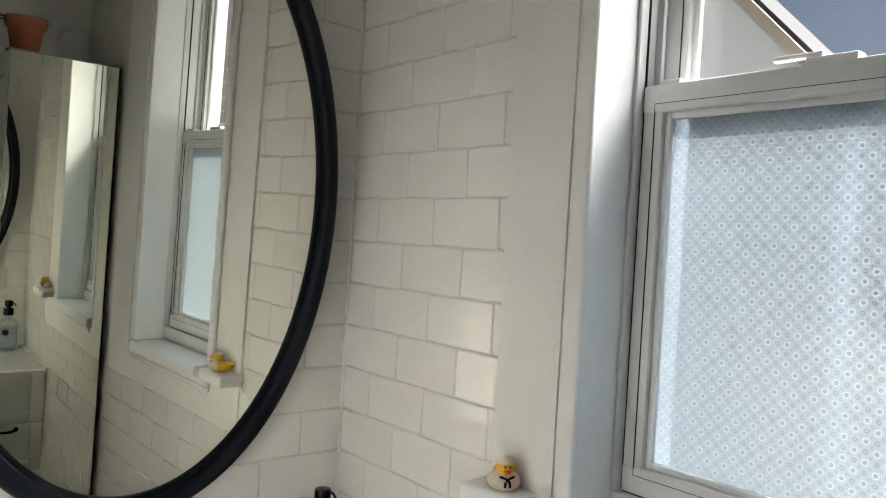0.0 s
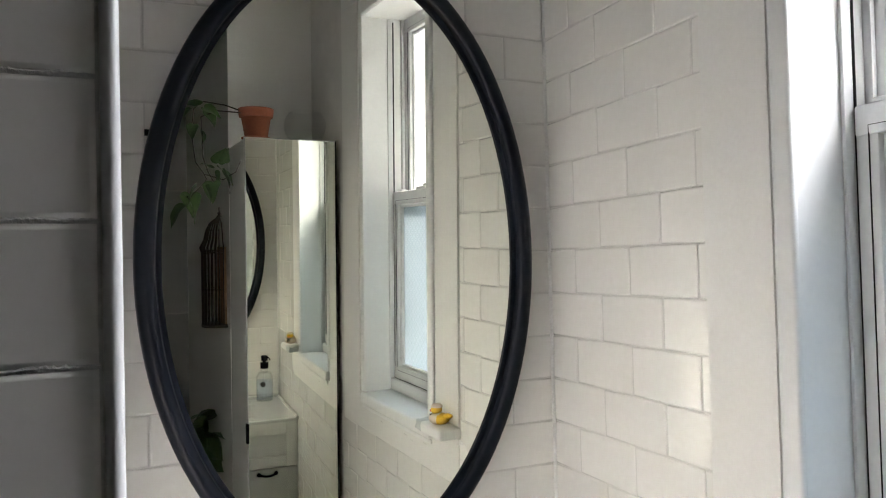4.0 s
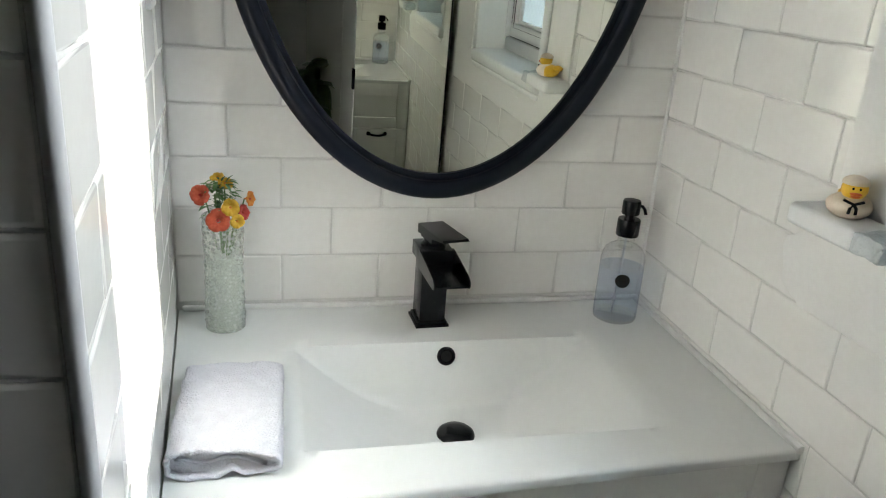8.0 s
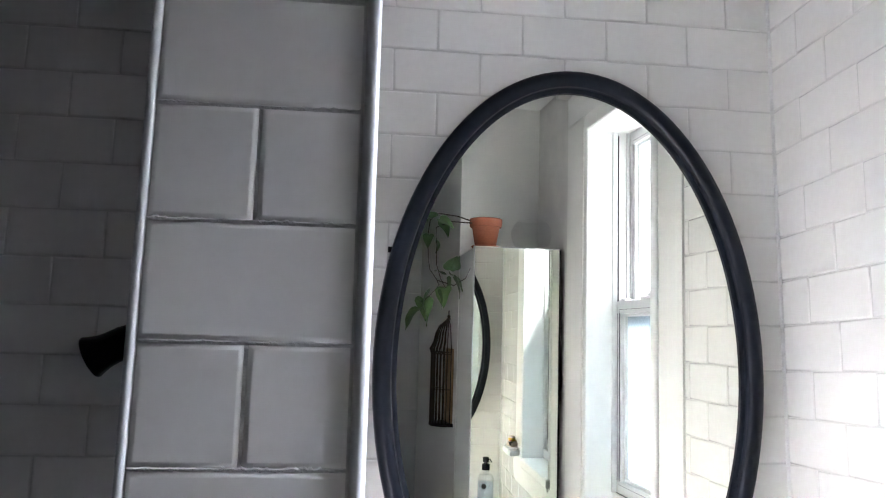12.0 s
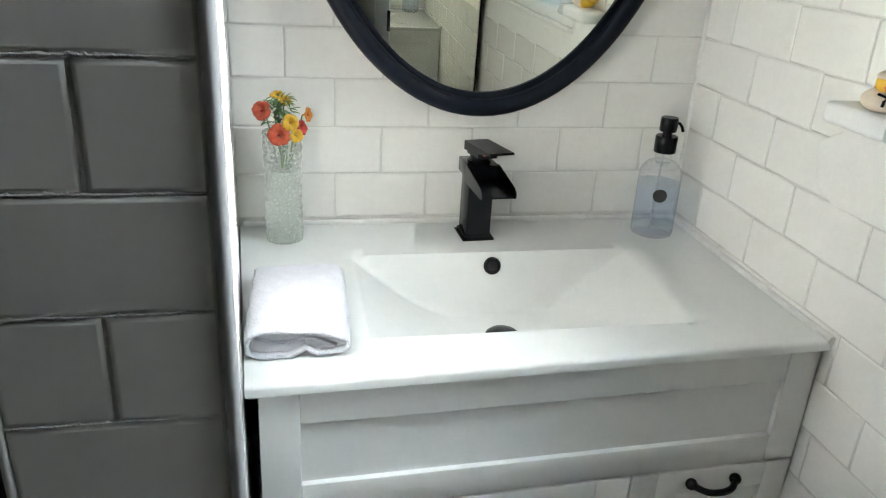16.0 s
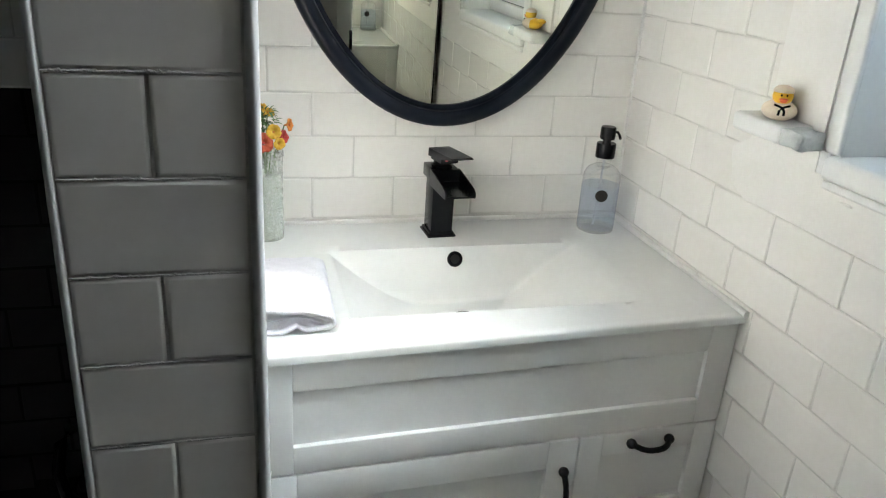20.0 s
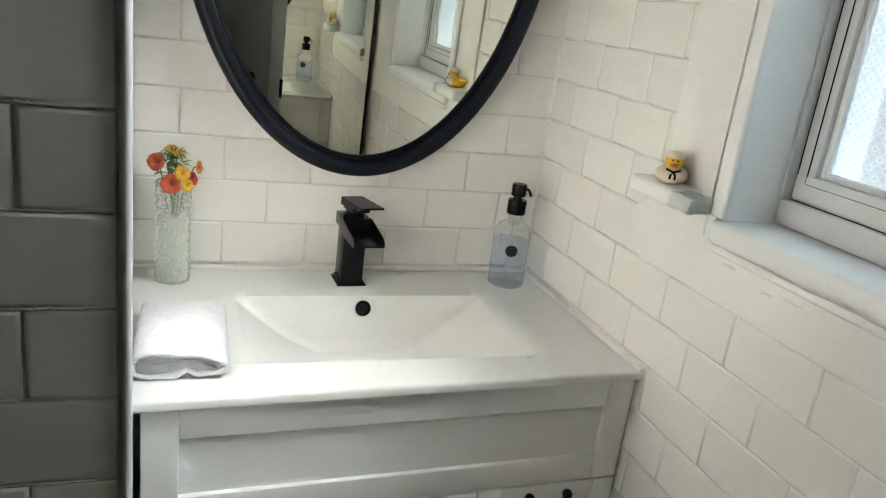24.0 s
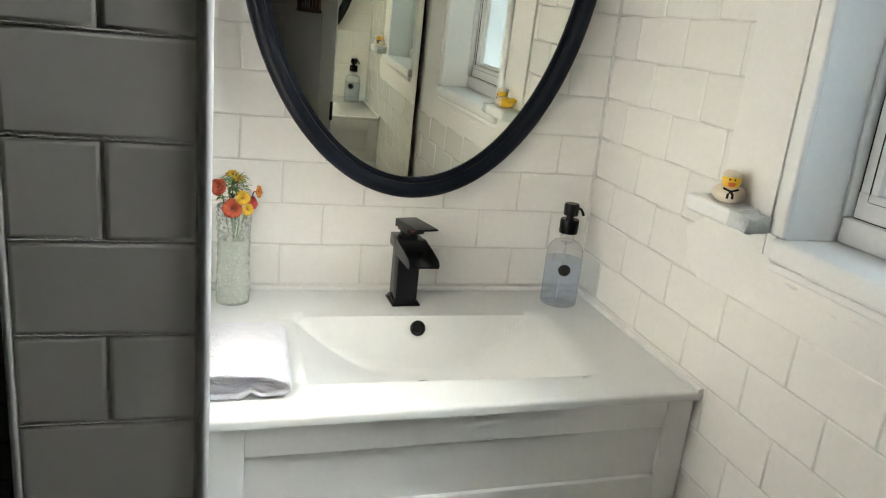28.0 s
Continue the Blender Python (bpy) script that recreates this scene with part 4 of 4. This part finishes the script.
bm = ball(bmesh.new(), (0, 0.004, 0.012), (0.0225, 0.024, 0.0135))
ball(bm, (0, 0.026, 0.020), (0.010, 0.012, 0.006))
for v in bm.verts:
    v.co.z = max(v.co.z, 0.0)
part("body", bm, DUCK_Y, duck)
bm = ball(bmesh.new(), (0, 0.003, 0.0122), (0.0234, 0.0248, 0.0142), 28, 18)
bmesh.ops.delete(bm, geom=[v for v in bm.verts if v.co.y > 0.011], context="VERTS")
for v in bm.verts:
    v.co.z = max(v.co.z, 0.0)
bmesh.ops.solidify(bm, geom=bm.faces[:], thickness=0.0006)
part("robe", bm, DUCK_W, duck, "cream robe")
part("head", ball(bmesh.new(), (0, -0.004, 0.0325), (0.0135, 0.0130, 0.0125)), DUCK_Y, duck)
bm = ball(bmesh.new(), (0, -0.003, 0.0385), (0.0140, 0.0135, 0.0085))
for v in bm.verts:
    v.co.z = max(v.co.z, 0.0375)
part("cap", bm, DUCK_W, duck)
bm = ball(bmesh.new(), (0, -0.0165, 0.0292), (0.0062, 0.0050, 0.0018))
ball(bm, (0, -0.0160, 0.0268), (0.0048, 0.0042, 0.0022))
part("beak", bm, DUCK_R, duck)
for s in (-1, 1):
    part("eye", ball(bmesh.new(), (s * 0.0034, -0.0158, 0.0345), (0.0013, 0.0013, 0.0016), 10, 8), BLACK, duck)
bm = tube(bmesh.new(), [(-0.010, -0.0150, 0.0215), (0.0, -0.0195, 0.0185), (0.010, -0.0150, 0.0215)], 0.0016, 8)
part("belt", bm, BLACK, duck)
for s in (-1, 1):
    part("belt_end", tube(bmesh.new(), [(0.0, -0.0198, 0.0185), (s * 0.003, -0.0208, 0.0145), (s * 0.0035, -0.0205, 0.0085)], 0.0019, 8), BLACK, duck)

# ---- tall mirror cabinet beside the window ----
STEEL = surface("brushed_edge", (0.45, 0.45, 0.45), (0.55, 0.55, 0.55), 0.35, 10, 200, 0.1, metal=0.9)
CX0, CX1, CY0, CY1, CZ = -0.286, -0.004, -1.485, -1.195, 1.908
tall = thing("tall_cabinet", "tall narrow white cabinet with a full-height mirror door", "cabinet", Matrix.Translation((-0.136, -1.195, 0)) @ Matrix.Rotation(radians(3.15), 4, "Z") @ Matrix.Translation((0.136, 1.195, 0)))
bm = B(CX0, CX0 + 0.016, CY0, CY1 - 0.02, 0.0, CZ - 0.004, bevel=0.001)
box(bm, CX1 - 0.016, CX1, CY0, CY1 - 0.02, 0.0, CZ - 0.004)
box(bm, CX0 + 0.016, CX1 - 0.016, CY0, CY0 + 0.008, 0.0, CZ - 0.02)
box(bm, CX0 + 0.016, CX1 - 0.016, CY0, CY1 - 0.02, CZ - 0.020, CZ - 0.0045)
box(bm, CX0 + 0.016, CX1 - 0.016, CY0, CY1 - 0.02, 0.05, 0.066)
part("body", bm, CABINET, tall, smooth=False)
tdoor = part("door", B(CX0, CX1, CY1 - 0.0198, CY1 - 0.0045, 0.03, CZ, bevel=0.001), CABINET, tall)
part("mirror_glass", B(CX0 + 0.003, CX1 - 0.003, CY1 - 0.0045, CY1, 0.033, CZ - 0.003), MIRROR, tdoor, "silvered mirror glass", smooth=False)
part("edge_strip", B(CX0, CX0 + 0.003, CY1 - 0.0045, CY1 + 0.0006, 0.03, CZ), STEEL, tdoor, smooth=False)
# near-black strip added for the shaded gap between cabinet and wall
part("edge_strip", B(CX1 - 0.003, CX1 + 0.0025, CY1 - 0.0045, CY1 + 0.0006, 0.03, CZ), DARK, tdoor, "dark strip painted for the shaded gap beside the wall", smooth=False)
part("edge_strip", B(CX0, CX1, CY1 - 0.0045, CY1 + 0.0006, CZ - 0.003, CZ + 0.0004), STEEL, tdoor, smooth=False)

part("pull", B(CX0 - 0.004, CX0 + 0.004, CY1 - 0.014, CY1 + 0.004, 0.985, 1.045, bevel=0.0015), BLACK, tdoor, "small black edge pull")

# ---- potted vine and glass bowl on the cabinet ----
TERRA = surface("terracotta", (0.29, 0.085, 0.045), (0.40, 0.13, 0.07), 0.8, 20, 200, 0.3)
SOIL = surface("dark_soil", (0.02, 0.015, 0.01), (0.05, 0.035, 0.025), 0.95, 80, 300, 0.8)
PX, PY = -0.226, -1.300
pot = thing("potted_vine", "terracotta pot with a trailing green vine", "potted plant", Matrix.Translation((PX, PY, CZ)))
part("saucer", lathe(bmesh.new(), [(0.0, 0.0), (0.040, 0.0), (0.047, 0.010), (0.045, 0.012), (0.038, 0.005), (0.0, 0.004)], 36), TERRA, pot)
part("pot", lathe(bmesh.new(), [(0.0, 0.006), (0.034, 0.006), (0.046, 0.074), (0.051, 0.074), (0.053, 0.078), (0.055, 0.100), (0.053, 0.102), (0.047, 0.100), (0.045, 0.080), (0.0, 0.080)], 40), TERRA, pot, "terracotta pot with a thick rim")
part("soil", lathe(bmesh.new(), [(0.0, 0.090), (0.030, 0.0885), (0.0455, 0.085), (0.0, 0.0815)], 24), SOIL, pot)
bowl = thing("glass_bowl", "round clear glass bowl on the tall cabinet", "bowl", Matrix.Translation((-0.062, -1.320, CZ)))
pr = [(0.0, 0.0), (0.032, 0.0)] + [(0.068 * math.sin(radians(a)), 0.060 - 0.062 * math.cos(radians(a))) for a in range(28, 141, 8)]
part("bowl_body", lathe(bmesh.new(), pr, 48), CLEAR, bowl, angle=70)


VINE = surface("brown_vine_stem", (0.03, 0.022, 0.012), (0.07, 0.05, 0.03), 0.7, 60, 300, 0.2)
IVY = surface("ivy_leaf", (0.035, 0.085, 0.025), (0.12, 0.20, 0.07), 0.42, 30, 240, 0.2, random_tint=0.25)


def lobed_leaf(size):
    """A broad pointed leaf with two soft lobes at its foot and a folded midrib."""
    bm = bmesh.new()
    outline = ((-0.06, 0.10), (-0.08, 0.26), (0.02, 0.40), (0.16, 0.45), (0.32, 0.40), (0.48, 0.34), (0.64, 0.26), (0.80, 0.15), (0.93, 0.06), (1.0, 0.0))
    rows = []
    for k, (y, w) in enumerate(outline):
        row = []
        for f in (-1.0, -0.5, 0.0, 0.5, 1.0):
            x = w * f + 0.02 * math.sin(5 * y + 3 * f)
            yy = y if f else max(y, 0.0)
            row.append(bm.verts.new((size * x, size * yy, size * (0.26 * abs(x) + 0.03 * math.sin(9 * y + 4 * f) * abs(f) - 0.32 * yy * yy))))
        rows.append(row)
    for ra, rb in zip(rows, rows[1:]):
        for i in range(4):
            bm.faces.new((ra[i], ra[i + 1], rb[i + 1], rb[i]))
    bmesh.ops.remove_doubles(bm, verts=bm.verts[:], dist=size * 0.004)
    return bm


ivy_mesh = mesh_of("leaf", lobed_leaf(0.040), IVY, angle=80)


def put_leaf(parent, at, way, twist, scale, mesh=ivy_mesh):
    ob = new("leaf", mesh)
    ob.parent = parent
    q = Vector(way).to_track_quat("Y", "Z").to_matrix().to_4x4()
    ob.matrix_local = Matrix.Translation(at) @ q @ Matrix.Rotation(twist, 4, "Y") @ Matrix.Scale(scale, 4)


# places are given from the pot's foot; the strands hang on the room side of the cabinet
strands = [
    [(-0.02, 0.0, 0.085), (-0.05, 0.01, 0.105), (-0.085, 0.02, 0.110), (-0.115, 0.03, 0.085), (-0.122, 0.03, 0.03), (-0.118, 0.03, -0.03), (-0.112, 0.03, -0.075), (-0.09, 0.03, -0.105), (-0.080, 0.03, -0.125), (-0.10, 0.03, -0.150), (-0.125, 0.03, -0.175), (-0.145, 0.03, -0.21)],
    [(-0.02, 0.01, 0.085), (-0.06, 0.02, 0.085), (-0.095, 0.03, 0.062), (-0.092, 0.03, 0.01), (-0.090, 0.03, -0.06), (-0.075, 0.03, -0.105), (-0.062, 0.03, -0.150), (-0.075, 0.03, -0.185)],
    [(-0.085, 0.03, -0.110), (-0.055, 0.03, -0.125), (-0.040, 0.03, -0.100), (-0.034, 0.03, -0.065)],
]
lrng = random.Random(3)
for pts in strands:
    part("vine_stem", tube(bmesh.new(), [(x - 0.078 * min(1.0, max(0.0, (-0.02 - x) / 0.05)), y, z) for x, y, z in pts], 0.0024, 6, 0.0014), VINE, pot)
for x, z, wx, wz, sc in ((-0.105, 0.095, -0.6, 0.2, 1.0), (-0.085, 0.09, 0.7, -0.3, 0.9), (-0.075, 0.08, 0.5, -0.8, 0.85), (-0.120, 0.085, -0.8, -0.4, 0.9), (-0.118, 0.035, -0.3, -1, 0.7), (-0.092, 0.02, 0.2, -1, 0.7),
                         (-0.045, -0.075, 0.3, 0.9, 1.0), (-0.040, -0.09, 0.6, -0.5, 1.1), (-0.055, -0.105, 0.2, -1, 1.2), (-0.032, -0.105, 0.5, -0.8, 1.1), (-0.062, -0.135, -0.3, -1, 1.05), (-0.085, -0.15, 0.5, -0.9, 0.9),
                         (-0.112, -0.15, -0.5, -0.6, 1.0), (-0.128, -0.17, 0.1, -1, 1.15), (-0.145, -0.205, -0.7, -0.6, 1.25), (-0.135, -0.185, 0.5, -0.9, 1.2), (-0.07, -0.09, -0.6, 0.4, 0.7), (-0.036, -0.07, 0.2, 1, 0.8)):
    put_leaf(pot, (x - 0.078, 0.03 + lrng.uniform(-0.012, 0.012), z), (wx, lrng.uniform(0.1, 0.6), wz), lrng.uniform(-0.7, 0.7), sc * 1.55)

# ---- birdcage on the side of the closet wall ----
RUST = surface("rusty_wire", (0.035, 0.022, 0.015), (0.07, 0.045, 0.03), 0.7, 60, 400, 0.3, metal=0.5)
WOOD = surface("worn_pine", (0.26, 0.15, 0.08), (0.38, 0.24, 0.13), 0.7, 20, 200, 0.3)
cage = thing("birdcage", "half-round rusty wire birdcage on a wooden back", "birdcage", Matrix.Translation((-0.271, -1.60, 1.300)))
part("back_board", B(-0.010, 0.0, -0.055, 0.055, 0.0, 0.275, bevel=0.002), WOOD, cage, "worn wooden back board")
base = bmesh.new()
lathe(base, [(0.0, 0.0), (0.062, 0.0), (0.064, 0.006), (0.060, 0.012), (0.0, 0.012)], 28)
part("base_tray", base, RUST, cage).location = (-0.012, 0, 0)
for z, r in ((0.13, 0.060), (0.255, 0.060), (0.262, 0.063)):
    part("hoop", tube(bmesh.new(), [(-0.012 - r * math.sin(radians(a)), r * math.cos(radians(a)), z) for a in range(0, 181, 12)], 0.0022, 6), RUST, cage)
for i in range(15):
    a = radians(180 * i / 14)
    c, s_ = math.cos(a), math.sin(a)
    pts = [(-0.012 - 0.060 * s_, 0.060 * c, 0.010), (-0.012 - 0.060 * s_, 0.060 * c, 0.255), (-0.012 - 0.066 * s_, 0.066 * c, 0.272), (-0.012 - 0.052 * s_, 0.052 * c, 0.300),
           (-0.012 - 0.046 * s_, 0.046 * c, 0.330), (-0.012 - 0.034 * s_, 0.034 * c, 0.355), (-0.012 - 0.010 * s_, 0.010 * c, 0.375), (-0.012, 0, 0.380)]
    part("bar", tube(bmesh.new(), pts, 0.0023, 5), RUST, cage)
part("finial", lathe(bmesh.new(), [(0.0, 0.378), (0.010, 0.379), (0.005, 0.386), (0.007, 0.392), (0.0, 0.398)], 16), RUST, cage).location = (-0.012, 0, 0)
part("ring", tube(bmesh.new(), [(-0.012, 0.008 * math.cos(a), 0.404 + 0.008 * math.sin(a)) for a in [radians(k) for k in range(0, 361, 30)]], 0.0014, 6), RUST, cage)

# ---- leafy plant standing on the floor ----
big_leaf = mesh_of("leaf", lobed_leaf(0.075), IVY, angle=80)
plant = thing("leafy_plant", "dark green broad-leaved plant in a tall grey pot", "plant", Matrix.Translation((-0.372, -1.72, 0.0)))
part("planter", lathe(bmesh.new(), [(0.0, 0.0), (0.065, 0.0), (0.085, 0.60), (0.088, 0.66), (0.080, 0.66), (0.078, 0.62), (0.0, 0.62)], 36), FLOOR, plant)
prng = random.Random(8)
for i in range(46):
    a = prng.uniform(0, 2 * math.pi)
    r, z = prng.uniform(0.02, 0.085), prng.uniform(0.74, 0.965)
    top = (r * math.cos(a), r * math.sin(a), z)
    part("stalk", tube(bmesh.new(), [(0.3 * top[0], 0.3 * top[1], 0.615), (0.6 * top[0], 0.6 * top[1], (0.62 + z) / 2 + 0.02), top], 0.0016, 5), STEM, plant)
    put_leaf(plant, top, (math.cos(a), math.sin(a) + 0.3, prng.uniform(-0.5, 0.4)), prng.uniform(-0.6, 0.6), prng.uniform(0.9, 1.5), big_leaf)

# ---- shower fittings on the far side of the partition ----
head = thing("shower_head", "matt black flared shower head on a short arm", "shower head")
arm = tube(bmesh.new(), [(-0.884, -0.36, 1.625), (-0.940, -0.36, 1.627), (-0.977, -0.36, 1.605)], 0.009, 12)
part("arm", arm, BLACK, head)
part("wall_flange", tube(bmesh.new(), [(-0.881, -0.36, 1.625), (-0.892, -0.36, 1.625)], 0.024, 24), BLACK, head)
bell = lathe(bmesh.new(), [(0.0, 0.0), (0.013, 0.0), (0.0172, 0.006), (0.0188, 0.016), (0.0186, 0.030), (0.0196, 0.040), (0.0226, 0.050), (0.0245, 0.0545), (0.0240, 0.0565), (0.0222, 0.0560), (0.0, 0.0540)], 32)
bl = part("spray_head", bell, BLACK, head)
bl.matrix_world = Matrix.Translation((-0.9805, -0.36, 1.602)) @ Vector((-0.89, 0, -0.45)).to_track_quat("Z", "Y").to_matrix().to_4x4()
valve = thing("tub_valve", "matt black tub valve with a curved lever", "valve", Matrix.Translation((-0.884, -0.33, 0.62)))
part("escutcheon", tube(bmesh.new(), [(0.002, 0, 0), (-0.010, 0, 0)], 0.055, 32), BLACK, valve)
part("stem", tube(bmesh.new(), [(-0.010, 0, 0), (-0.095, 0, 0.0)], 0.012, 14), BLACK, valve)
part("lever", tube(bmesh.new(), [(-0.098, 0, -0.075), (-0.122, 0, -0.045), (-0.128, 0, 0.0), (-0.120, 0, 0.045), (-0.104, 0, 0.072)], 0.0095, 12), BLACK, valve)
part("knob", ball(bmesh.new(), (-0.094, 0, -0.03), (0.016, 0.016, 0.020)), BLACK, valve)

# ---- tile trims on the partition's corners ----
for x, rad in ((-0.7270, 0.0052), (-0.8715, 0.0036)):
    bm = tube(bmesh.new(), [(x, -0.7625, 0.0), (x, -0.7625, CEIL)], rad, 14)
    t_ = part("corner_trim", bm, TRIM, None)
    tagged(t_, "rounded white tile edge trim on the partition corner", "trim", kind="structure")

bm = tube(bmesh.new(), [(0.0, -0.0006, COUNTER + 0.004), (0.0, -0.0006, CEIL)], 0.0042, 10)
tagged(part("corner_sealant", bm, CAULK, None), "thin white sealant bead in the tiled corner", "trim", kind="structure")

# ---- light switch on the partition ----
sw = thing("light_switch", "white switch plate on the tiled partition", "switch", Matrix.Translation((-0.7605, -0.195, 1.392)) @ Matrix.Rotation(radians(3.4), 4, "Z"))
part("plate", B(0.0, 0.006, -0.036, 0.036, -0.058, 0.058, bevel=0.002), TRIM, sw)
part("toggle", B(0.006, 0.014, -0.006, 0.006, -0.013, 0.013, bevel=0.002), TRIM, sw)

# ---- wall tiles ----
TW, TH, TJ = 0.1520, 0.0775, 0.0019
Z_A = 0.961
tile_meshes = {}


def tile_mesh(w, h, material=None, rim=1.0):
    """A glazed tile: rounded rim, flat face at y = 0, body behind it."""
    material = material or TILE
    key = (round(w, 3), round(h, 3), material.name, rim)
    if key in tile_meshes:
        return tile_meshes[key]
    verts, faces = [], []
    for inset, y in ((0.0, 0.006), (0.0, 0.0016), (0.0009, 0.0006), (0.0030, 0.0)):
        a, b, y = w / 2 - inset * rim, h / 2 - inset * rim, y if y > 0.005 else y * (1 + 0.5 * (rim - 1))
        verts += [(-a, y, -b), (a, y, -b), (a, y, b), (-a, y, b)]
    for k in range(3):
        for i in range(4):
            j = (i + 1) % 4
            faces.append((4 * k + i, 4 * k + j, 4 * k + 4 + j, 4 * k + 4 + i))
    faces.append((12, 13, 14, 15))
    me = bpy.data.meshes.new("tile")
    me.from_pydata(verts, [], faces)
    for p in me.polygons[:-1]:
        p.use_smooth = True
    me.materials.append(material)
    tile_meshes[key] = me
    return me


tile_rng = random.Random(11)


def lay(parent, m, u0, u1, v0, v1, material=None, rim=1.0, tilt=0.16):
    """One tile from u0 to u1 along the wall and v0 to v1 in height, on the plane m."""
    w, h = u1 - u0 - TJ, v1 - v0 - TJ
    if w < 0.008 or h < 0.008:
        return
    ob = new("tile", tile_mesh(w, h, material, rim))
    ob.parent = parent
    r = tile_rng
    jig = Euler((radians(r.gauss(0, tilt)), 0, radians(r.gauss(0, tilt)))).to_matrix().to_4x4()
    ob.matrix_local = m @ Matrix.Translation(((u0 + u1) / 2, r.uniform(-0.0003, 0.0003), (v0 + v1) / 2)) @ jig


def course(parent, m, ua, ub, va, vb, offset, least=0.014, material=None, tilt=0.16):
    """A row of tiles between ua and ub, joints at offset + n * TW."""
    cuts = [ua]
    k = math.ceil((ua - offset) / TW)
    while offset + k * TW < ub:
        u = offset + k * TW
        if u - cuts[-1] > least and ub - u > least:
            cuts.append(u)
        k += 1
    cuts.append(ub)
    for a, b in zip(cuts, cuts[1:]):
        lay(parent, m, a, b, va, vb, material, tilt=tilt)


BACK = Matrix.Identity(4)
RIGHT = Matrix.Rotation(radians(-90), 4, "Z")
d_ = Vector((-0.772 + 0.725, 0.7634, 0))
INNER = Matrix.Translation((-0.725, -0.7634, 0)) @ Matrix.Rotation(math.atan2(d_.y, d_.x), 4, "Z")
for k in range(-8, 20):
    va, vb = Z_A + k * TH, min(Z_A + (k + 1) * TH, CEIL)
    if k >= -1:
        course(wall_back, BACK, -0.772, 0.0, max(va, COUNTER + 0.004), vb, -0.6144 + (k + 1) % 2 * TW / 2)
        course(partition, INNER, 0.008, d_.length, max(va, COUNTER + 0.002), vb, 0.02 + k % 2 * TW / 2, tilt=0.7)
    off = 0.0051 + (k % 2) * TW / 2
    if k >= 1:
        course(wall_window, RIGHT, 0.0, 0.4045, va, vb, off)
    else:
        course(wall_window, RIGHT, 0.0, 1.19, va, vb, off)
    # lower shower courses take the darkened copy in place of shade
    course(wall_back, BACK, -1.72, -0.892, va, vb, -0.6144 + (k + 1) % 2 * TW / 2, material=SHADE_TILE if k < 2 else None)
END = Matrix.Translation((0, -0.7648, 0))
for n in range(-14, 17):
    va = 1.1961 + n * 0.0782
    vb = min(va + 0.0782, CEIL)
    if n % 2:
        lay(partition, END, -0.8687, -0.733, va, vb, rim=1.25)
    else:
        lay(partition, END, -0.8687, -0.8001, va, vb, rim=1.25)
        lay(partition, END, -0.8001, -0.733, va, vb, rim=1.25)
# added dark sheet over the lower shower's joints, painted in for shade
part("grout_shade", B(-1.72, -0.893, 0.0004, 0.0018, 0.0, 1.1155), DARK, wall_back, smooth=False)
SOUTH_TILE = surface("grey_white_panel", (0.48, 0.48, 0.47), (0.56, 0.56, 0.55), 0.3, 4, 90, 0.05, random_tint=0.03)
SOUTH = Matrix.Translation((0, -2.3505, 0)) @ Matrix.Rotation(math.pi, 4, "Z")
for i in range(6):
    for j in range(5):
        lay(wall_south, SOUTH, 0.255 + i * 0.30, 0.555 + i * 0.30, 0.22 + j * 0.53, min(0.75 + j * 0.53, CEIL), SOUTH_TILE)

# ragged grout along the level joints of the partition's end
grout_rng = random.Random(21)
SMEAR_N = 160
bm = bmesh.new()
cols = []
for i in range(SMEAR_N + 1):
    z = 0.25 + 0.66 * i / SMEAR_N
    w = 0.0015 + 0.0050 * max(0.0, noise.noise((z * 22, 1.0, 0.0)) + 0.25) + 0.0016 * abs(noise.noise((z * 130, 4.0, 0.0)))
    cols.append([bm.verts.new(p) for p in ((-0.7262, -0.7585, z), (-0.7240 + 0.4 * w, -0.7570, z), (-0.7235 + w, -0.7490, z), (-0.7275, -0.7440, z))])
for ca, cb in zip(cols, cols[1:]):
    for i in range(3):
        bm.faces.new((ca[i], ca[i + 1], cb[i + 1], cb[i]))
part("grout_smear", bm, CAULK, partition, "ragged white grout along the tile edge", smooth=False)
END_GROUT = surface("dusty_grout", (0.52, 0.515, 0.505), (0.64, 0.635, 0.62), 0.95, 30, 400, 0.6, spec=0.1)


def ragged_bead(z):
    bm = bmesh.new()
    n = 70
    up, dn, mid = [], [], []
    for i in range(n + 1):
        x = -0.8680 + 0.1345 * i / n
        h = 0.0011 + abs(grout_rng.gauss(0, 0.0007)) * (1.6 if noise.noise((x * 40, z * 9, 0)) > 0 else 0.4)
        up.append(bm.verts.new((x, -0.7640, z + h)))
        mid.append(bm.verts.new((x, -0.7646 - 0.0003 * grout_rng.random(), z + 0.35 * h)))
        dn.append(bm.verts.new((x, -0.7640, z - 0.0009 - abs(grout_rng.gauss(0, 0.0003)))))
    for a, b in ((up, mid), (mid, dn)):
        for i in range(n):
            bm.faces.new((a[i], a[i + 1], b[i + 1], b[i]))
    return bm


part("joint_fill", B(-0.8690, -0.7325, -0.7633, -0.7616, 0.1, CEIL), END_GROUT, partition, smooth=False)
for n in range(-9, 12):
    part("grout_bead", ragged_bead(1.1961 + n * 0.0782), END_GROUT, partition, smooth=False)
